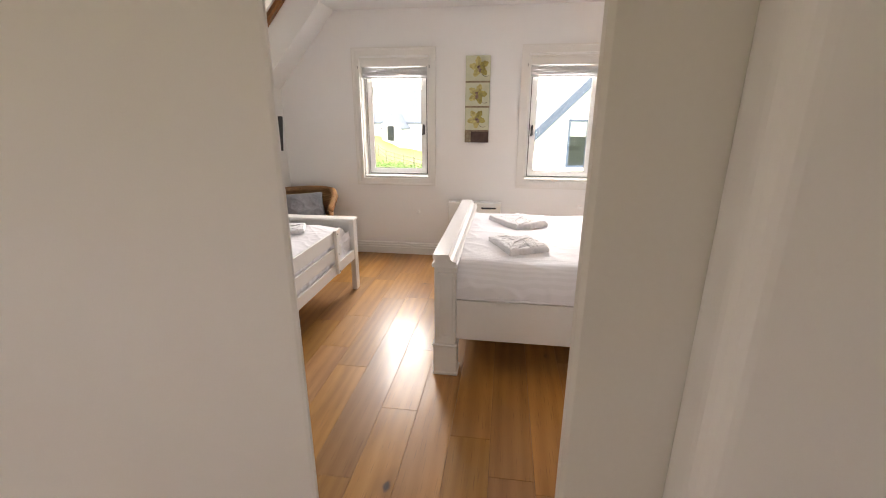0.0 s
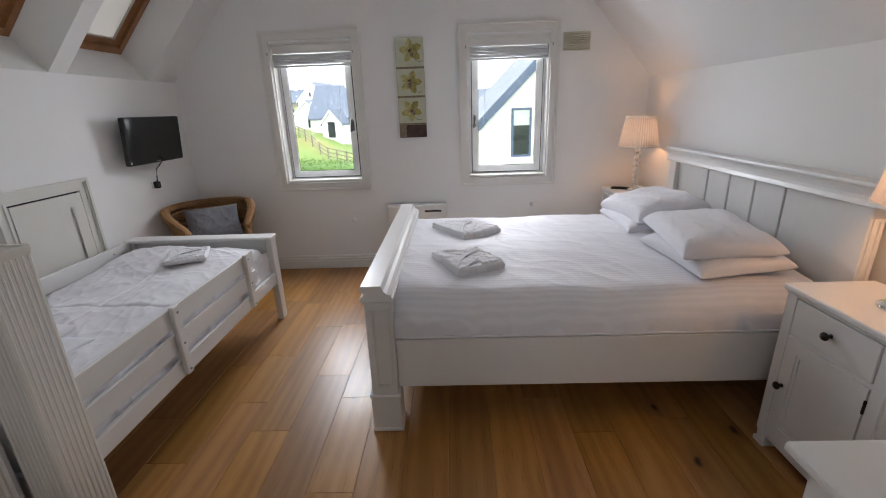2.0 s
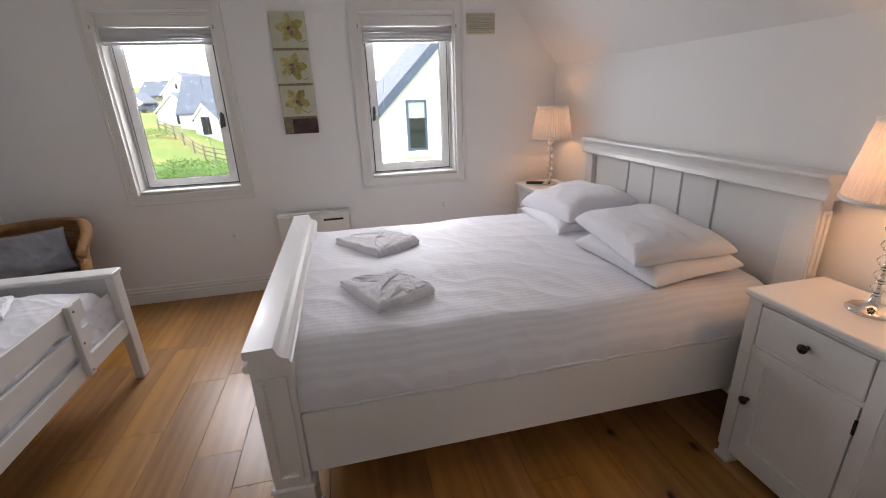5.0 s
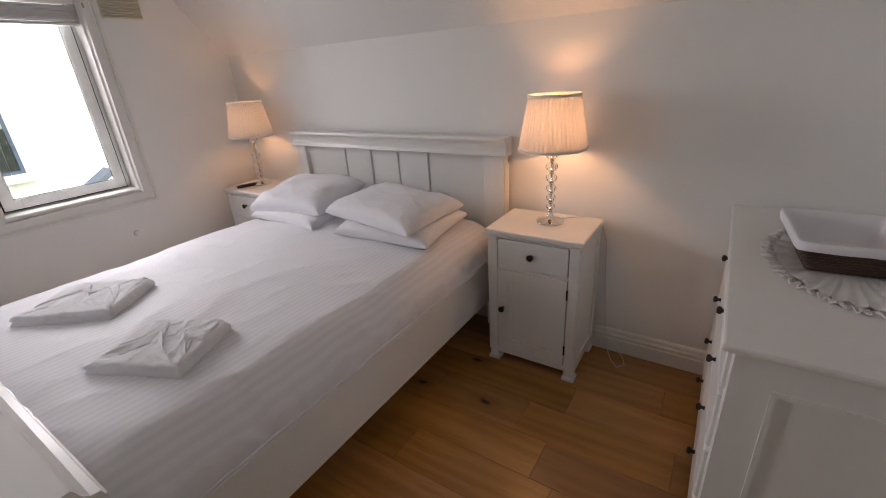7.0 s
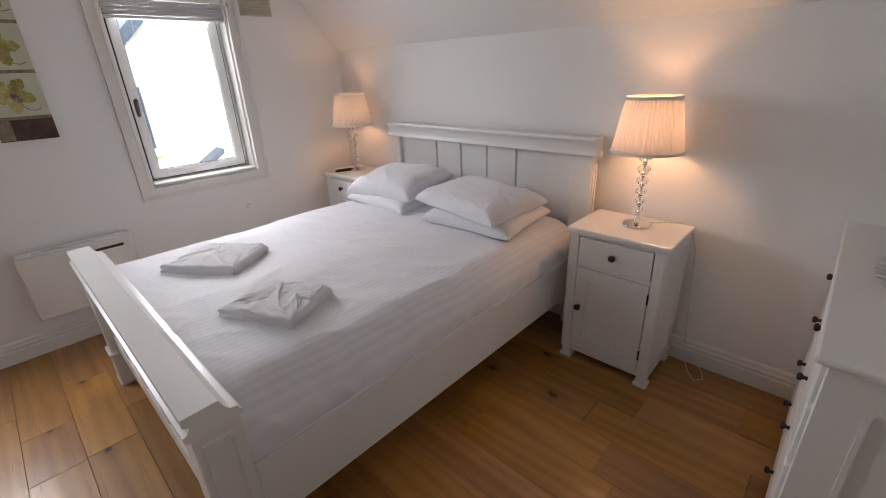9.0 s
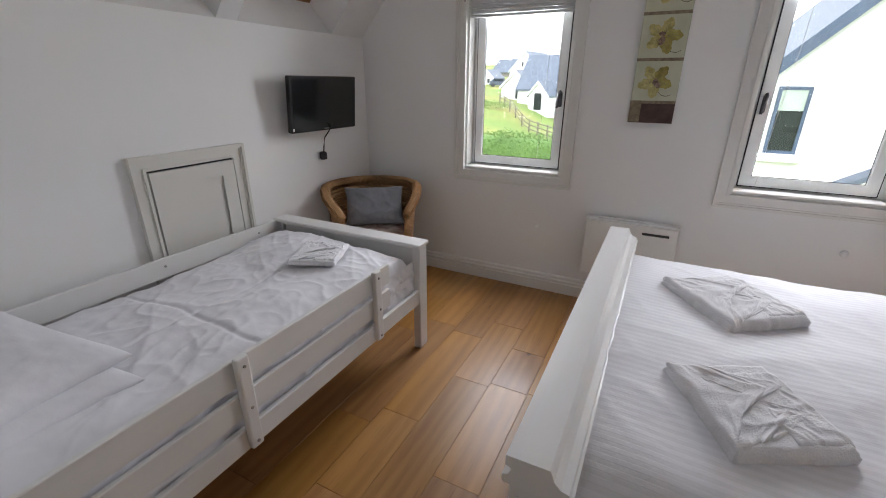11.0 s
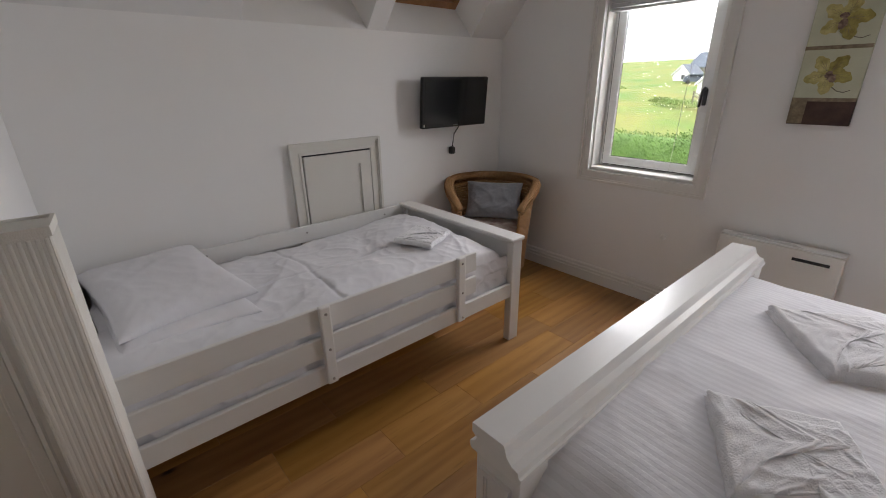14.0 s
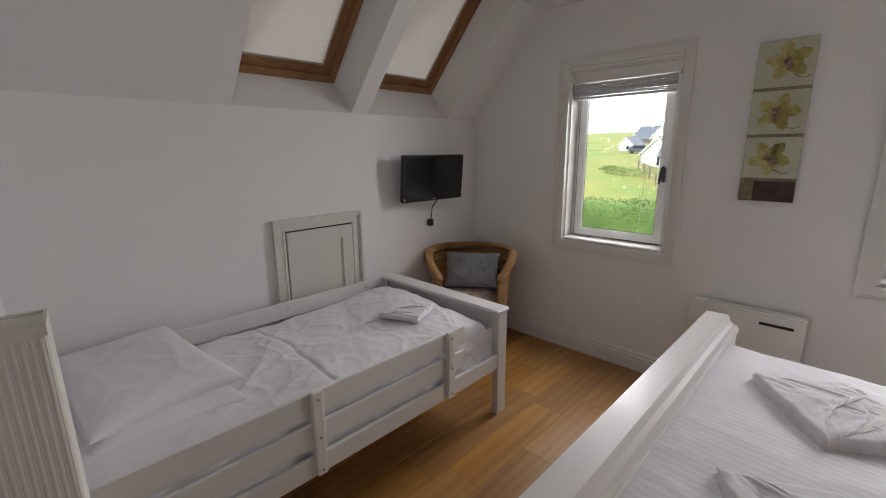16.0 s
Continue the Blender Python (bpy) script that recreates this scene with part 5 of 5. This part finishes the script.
for x, z in ((-0.968, 0.468), (0.686, 0.568)):
    so = thing("wall_socket", (x, YN, z), "small round white blanking plate on the wall", "wall fitting", "wall plates")
    b = lathe(bmesh.new(), [(0.0, 0.0), (0.02, 0.0), (0.018, 0.008), (0.008, 0.012), (0.0, 0.012)], n=18)
    bmesh.ops.transform(b, matrix=pose(0, 0, 0, 90, 0, 0), verts=b.verts[:])
    part("plate", b, UPVC, so, smooth=True)

# ---- column floor lamp by the door ----
fl = thing("floor_lamp", (-1.232, 3.362, 0), "tall square column floor lamp in ribbed white fabric", "floor lamp", rz=-4.7)
part("base_plate", boxes((-0.078, 0.078, -0.078, 0.078, 0, 0.014), r=0.002), CHROME, fl, "polished chrome base plate")
part("shade_lining", boxes((-0.0630, 0.0630, -0.0630, 0.0630, 0.045, 1.118), r=0.004), CREAMSHADE, fl)
rib = mesh("rib", tube(bmesh.new(), [(0, 0, 0.05), (0, 0, 1.105)], 0.0062, 8), CREAMSHADE, True)
for s in range(4):
    for q in range(8):
        u = -0.0525 + q * 0.015
        x, y = ((u, -0.0585), (0.0585, u), (u, 0.0585), (-0.0585, u))[s]
        o = new("rib", rib)
        o.parent, o.location = fl, (x, y, 0)
for z0, z1 in ((0.04, 0.06), (1.108, 1.13)):
    bm = bmesh.new()
    ring(bm, -0.0648, 0.0648, -0.0648, 0.0648, 0.008, z0, z1, lambda u, v, d: (u, v, d))
    part("hem", bm, CREAMSHADE, fl)
part("top_diffuser", boxes((-0.055, 0.055, -0.055, 0.055, 1.118, 1.124), r=0), CREAMSHADE, fl)
part("stem", boxes((-0.01, 0.01, -0.01, 0.01, 0.014, 0.045), r=0), CHROME, fl)

# ---- cables ----
solid("lamp_cable", tube(bmesh.new(), [(1.50, 3.66, 0.748), (1.55, 3.60, 0.748), (1.585, 3.53, 0.748), (1.607, 3.487, 0.74), (1.618, 3.452, 0.62), (1.62, 3.44, 0.4), (1.608, 3.42, 0.2), (1.58, 3.40, 0.05), (1.53, 3.36, 0.006), (1.48, 3.32, 0.005), (1.52, 3.29, 0.005), (1.575, 3.31, 0.008), (1.59, 3.36, 0.05), (1.61, 3.43, 0.1)], 0.0022, 6), WIRE, "thin white lamp cable trailing to the floor", "cable", True)
bm = bmesh.new()
tube(bm, [(0.95, 4.35, 0.2), (1.0, 4.33, 0.06), (1.05, 4.36, 0.02), (1.13, 4.33, 0.01), (1.2, 4.36, 0.01), (1.27, 4.34, 0.012), (1.33, 4.37, 0.01)], 0.004, 6)
tube(bm, [(1.33, 4.36, 0.01), (1.25, 4.38, 0.012), (1.15, 4.36, 0.012), (1.06, 4.39, 0.01)], 0.0035, 6)
solid("underbed_cable", bm, WIRE, "white cable lying coiled beneath the double bed", "cable", True)

# ---- outdoors ----
GZ = -2.9


def rise(x, y):
    """How far the meadow climbs towards the upper fields."""
    def step(v):
        v = max(0.0, min(1.0, v))
        return v * v * (3 - 2 * v)
    bank = 1.25 * step((y - 30) / 20) * step((-11.0 - x) / 5.5) * step((72 - y) / 14)
    return bank + min(11.0, 3.9 * max(0.0, (y - 35) / 52) * max(0.0, min(1.0, (-12 - x) / 13)))


def ground_point(u, v):
    """Fine near the house, coarse towards the horizon."""
    def sp(t):
        t = 2 * t - 1
        return math.copysign(abs(t) ** 3, t)
    x, y = 1800 * sp(u), 20 + 1800 * sp(v)
    d = math.hypot(x, y - 5)
    z = GZ + 0.25 * nz(x, y, 1, 0.05) * min(1, d / 20)
    z += rise(x, y)
    return (x, y, z)


solid("ground", grid_cloth(220, 220, ground_point), GRASS, "open meadow of green and yellowing rough grass", "ground", True, kind="structure")
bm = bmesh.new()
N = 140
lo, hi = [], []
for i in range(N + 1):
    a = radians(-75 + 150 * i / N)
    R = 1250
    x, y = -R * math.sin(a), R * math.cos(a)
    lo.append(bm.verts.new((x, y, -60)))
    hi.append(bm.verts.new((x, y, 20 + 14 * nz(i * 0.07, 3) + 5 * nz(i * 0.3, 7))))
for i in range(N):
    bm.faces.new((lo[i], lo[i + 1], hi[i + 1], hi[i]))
solid("backdrop", bm, HILL, "low hills along the horizon, tinted blue-grey for haze", "backdrop", kind="structure")


def leaf_cloud(name, cells, count, size, mat, label, category, place):
    rng = np.random.default_rng(5)
    vs, fs = [], []
    for q in range(count):
        c = Vector(place(rng))
        a = Vector(rng.normal(size=3)).normalized()
        b = a.orthogonal().normalized()
        s = size * rng.uniform(0.6, 1.5)
        k = len(vs)
        t = a.cross(b)
        vs += [c - b * s * 0.35, c + t * s, c + b * s * 0.35, c - t * s]
        fs.append((k, k + 1, k + 2, k + 3))
    me = bpy.data.meshes.new(name)
    me.from_pydata([tuple(v) for v in vs], [], fs)
    me.materials.append(mat)
    return tagged(new(name, me), label, category, kind="stuff")


def hedge_at(rng):
    x = rng.uniform(-17, 4)
    t = rng.uniform(0, 1)
    top = -0.66 + 0.22 * nz(x, 2.0, 0, 0.7) + 0.12 * nz(x, 0, 4, 2.5)
    a = rng.uniform(0, math.pi)
    r = rng.uniform(0.75, 1.0)
    return (x, 22.5 - 0.15 * x + 1.0 * r * math.cos(a), GZ + (top - GZ) * (0.35 * rng.uniform(0, 1) + 0.65 * r * math.sin(a) ** 0.5))


leaf_cloud("hedge", 0, 52000, 0.055, HEDGE, "thick green leafy hedge below the window", "hedge", hedge_at)
BUSHES = [(random.uniform(-34, -9), random.uniform(30, 62), random.uniform(0.7, 1.5)) for _ in range(11)]


def bush_at(rng):
    x, y, r = BUSHES[rng.integers(0, len(BUSHES))]
    a, b, q = rng.uniform(0, 2 * math.pi), rng.uniform(0, 1), rng.uniform(0.5, 1) * r
    return (x + 2.2 * q * math.cos(a) * math.sqrt(1 - b * b), y + q * math.sin(a) * math.sqrt(1 - b * b), GZ + rise(x, y) + 0.8 * q * b)


leaf_cloud("bushes", 0, 8000, 0.10, SHRUB, "scattered low green shrubs in the meadow", "bush", bush_at)
bm = grid_cloth(60, 10, lambda u, v: (-17 + 21 * u, 22.5 - 0.15 * (-17 + 21 * u) + 0.85 * math.cos(math.pi * v), GZ - 0.1 + 2.0 * math.sin(math.pi * v) ** 0.5))
solid("hedge_core", bm, HEDGE, "dense inner growth of the hedge", "hedge", True, kind="stuff")


def house(at, rz, w, d, eave, pitch, label, porch=False, chimney=False, wins=(), stone=False):
    """Gable end faces -y; ridge along y; w wide, d deep."""
    h = thing("house", at, label, "house", "houses beyond the meadow", rz)
    rise = w / 2 * math.tan(radians(pitch))
    bm = bmesh.new()
    prism(bm, [(-w / 2, -1.5), (w / 2, -1.5), (w / 2, eave), (0, eave + rise), (-w / 2, eave)], "y", 0, d)
    part("wall", bm, STONE if stone else RENDERW, h)
    o, t = 0.25, 0.16
    k = math.tan(radians(pitch))
    bm = bmesh.new()
    for s in (-1, 1):
        vs = [(s * (w / 2 + o), eave - o * k), (0, eave + rise), (0, eave + rise + t * 1.3), (s * (w / 2 + o), eave - o * k + t * 1.3)]
        prism(bm, vs, "y", -o, d + o)
    roof = part("roof", bm, SLATE, h)
    bm = bmesh.new()
    for s in (-1, 1):
        vs = [(s * (w / 2 + o), eave - o * k - 0.1), (0, eave + rise - 0.1), (0, eave + rise + t), (s * (w / 2 + o), eave - o * k + t)]
        prism(bm, vs, "y", -o - 0.03, -o)
    part("verge_board", bm, RENDERW if not stone else RENDERW, h)
    if chimney:
        part("chimney", boxes((-0.35, 0.35, d * 0.5, d * 0.5 + 0.9, eave + rise - 0.4, eave + rise + 1.0), r=0), RENDERW, roof)
    for x, z, ww, hh in wins:
        wv = part("window", boxes((x - ww / 2, x + ww / 2, -0.03, 0.05, z, z + hh), r=0), RENDERW, h)
        part("pane", boxes((x - ww / 2 + 0.07, x + ww / 2 - 0.07, -0.045, -0.02, z + 0.07, z + hh - 0.07), r=0), DARKWIN, wv)
    return h


house((-24.2, 82, GZ + rise(-24, 82)), -10, 6.0, 8, 3.0, 45, "white rendered gabled house with small upper windows", wins=((-0.55, 3.6, 0.5, 0.9), (0.35, 3.6, 0.5, 0.9)))
house((-33.5, 112, GZ + rise(-33.5, 112) - 0.6), 68, 5.6, 8, 1.6, 45, "slate-roofed house with a stone gable", chimney=True, stone=True, wins=((0, 0.8, 1.0, 1.2),))
house((-19.6, 63, GZ + rise(-19.6, 63) - 0.2), -8, 4.2, 5, 1.9, 43, "low white rendered gabled outbuilding", wins=((0.35, 0.3, 0.75, 1.3),))
house((-33.6, 88, GZ + rise(-33.6, 88)), -8, 2.9, 4, 1.2, 43, "small white rendered outbuilding", wins=((0.35, 0.2, 0.7, 0.9),))
house((-8.0, 61, GZ + 1.05), 84, 7.0, 9.5, 2.6, 47, "slate-roofed white house across the meadow", chimney=True)
house((-14.4, 55.6, GZ + 1.25), -12, 2.5, 4.0, 1.75, 48, "white rendered gabled porch with dark door", wins=((0, 0.0, 1.1, 2.0),))
house((8.0, 78, GZ + 0.5), 25, 8.0, 11, 2.6, 45, "distant slate-roofed white house", wins=((0, 1.0, 1.2, 1.2),))

fence = thing("fence", (-11, 36, GZ), "weathered post-and-rail fence across the meadow", "fence")
F0, F1 = Vector((-18.5, 54.0)), Vector((-6.0, 34.0))
post = mesh("post", boxes((-0.06, 0.06, -0.06, 0.06, -0.6, 1.2), r=0), FENCEW)
for i in range(10):
    q = F0.lerp(F1, i / 9)
    g = rise(q.x, q.y)
    o = new("post", post)
    o.parent, o.location = fence, (q.x + 11, q.y - 36, g)
for zz in (0.4, 0.75, 1.1):
    bm = bmesh.new()
    pts = []
    for i in range(15):
        q = F0.lerp(F1, i / 14)
        g = rise(q.x, q.y)
        pts.append((q.x + 11, q.y - 36, g + zz))
    tube(bm, pts, 0.05, 5)
    part("rail", bm, FENCEW, fence)

car = thing("parked_car", (-29.5, 84, GZ + rise(-29.5, 84) - 0.1), "blue-grey parked car beside the far house", "car", rz=25)
CARP = material("blue_grey_car_paint", (0.09, 0.11, 0.15), rough=0.25, coat=0.6)
bm = bmesh.new()
prism(bm, [(-2.0, 0.3), (2.0, 0.3), (2.05, 0.75), (1.1, 0.9), (0.6, 1.42), (-1.2, 1.45), (-1.9, 0.95)], "y", -0.8, 0.8)
part("body", bm, CARP, car)
for x in (-1.25, 1.25):
    for y in (-0.82, 0.82):
        b = lathe(bmesh.new(), [(0.0, -0.1), (0.3, -0.1), (0.32, 0), (0.3, 0.1), (0.0, 0.1)], n=16)
        bmesh.ops.transform(b, matrix=pose(x, y, 0.31, 90, 0, 0), verts=b.verts[:])
        part("wheel", b, RUBBER, car)
part("window_band", boxes((-1.2, 0.55, -0.81, 0.81, 0.95, 1.32), r=0), DARKWIN, car)

# near neighbour's gable seen through the other window
nb = thing("neighbour_house", (5.05, 15.43, -3.9), "white rendered neighbour gable with dark verge and window", "house")
bm = bmesh.new()
EV, RG = 3.10, 7.30
prism(bm, [(-4.2, -0.3), (4.2, -0.3), (4.2, EV), (0, RG), (-4.2, EV)], "y", 0, 9)
part("wall", bm, RENDERW, nb)
sl_ = (RG - EV) / 4.2
bm = bmesh.new()
for s in (-1, 1):
    prism(bm, [(s * 4.5, EV - 0.3 * sl_), (0, RG), (0, RG + 0.2), (s * 4.5, EV - 0.3 * sl_ + 0.2)], "y", -0.12, 9.1)
part("roof", bm, SLATE, nb)
bm = bmesh.new()
for s in (-1, 1):
    prism(bm, [(s * 4.52, EV - 0.32 * sl_ - 0.04), (0, RG - 0.04), (0, RG + 0.22), (s * 4.52, EV - 0.32 * sl_ + 0.22)], "y", -0.2, -0.12)
part("verge_board", bm, FASCIA, nb)
wx, wz = -2.46, 3.14
wv = part("window", ring(bmesh.new(), wx - 0.24, wx + 0.24, wz, wz + 1.14, 0.055, -0.04, 0.1, lambda u, v, d: (u, d, v)), FASCIA, nb, "dark framed window")
part("pane", boxes((wx - 0.2, wx + 0.2, -0.02, 0.0, wz + 0.045, wz + 1.095), r=0), DARKWIN, wv)
part("roller_blind", boxes((wx - 0.185, wx + 0.185, -0.026, -0.021, wz + 0.74, wz + 1.08), r=0), CURTAIN, wv)
part("porch_roof", prism(bmesh.new(), [(-1.75, 2.50), (-1.1, 2.90), (-1.1, 3.0), (-1.75, 2.60)], "y", -0.4, 0.0), SLATE, nb, "small lean-to slate roof")
part("sill", boxes((wx - 0.36, wx + 0.36, -0.14, 0.0, wz - 0.14, wz), r=0.01), RENDERW, wv)

nb.scale = (1.23, 1.23, 1.23)

# ---- oak floor, plank by plank ----
floor = structure("floor", boxes((XL, XR, YS - 0.15, YN, -0.06, -0.012), (-1.2, 1.0, 0.4, YS - 0.15, -0.06, -0.012), r=0), UNDER, "oak plank floor running towards the windows", "floor")
rng = random.Random(3)
PLANK = 0.19
# the open middle of the floor keeps its own joints
JOINTS = {-1.035: (2.93, 4.01, 5.03, 5.62), -0.845: (3.2, 4.45, 5.06, 5.40), -0.655: (3.66, 4.25, 5.07, 5.72), -0.465: (3.05, 4.16, 4.48, 5.3)}
cache = {}
x = XL
first = XL + 0.215
while x < XR - 0.01:
    x1 = min(first if x == XL else x + PLANK, XR)
    if XR - x1 < 0.03:
        x1 = XR
    south = 0.4 if x > -1.2 and x1 < 1.0 else YS - 0.15
    ends = [south]
    known = [v for k, v in JOINTS.items() if abs(k - x) < 0.03]
    stop = known[0][0] if known else YN
    y = south - rng.uniform(0, 0.9)
    while y < stop - 0.35:
        y += rng.choice((0.45, 0.6, 0.75, 0.9, 1.2, 1.5))
        if south + 0.08 < y < stop - 0.3:
            ends.append(y)
    ends += [*(known[0] if known else ()), YN]
    for a, b in zip(ends, ends[1:]):
        key = (round(x1 - x, 3), round(b - a, 2))
        if key not in cache:
            g, w, ln = 0.0005, x1 - x, b - a
            cache[key] = mesh("plank", boxes((g, w - g, g, ln - g, -0.012, 0.0), r=0.001), OAK)
        o = new("plank", cache[key])
        o.parent, o.location = floor, (x, a, -rng.uniform(0.0, 0.0002))
        o.rotation_euler = (radians(rng.uniform(-0.035, 0.035)), radians(rng.uniform(-0.09, 0.09)), 0)
    x = x1
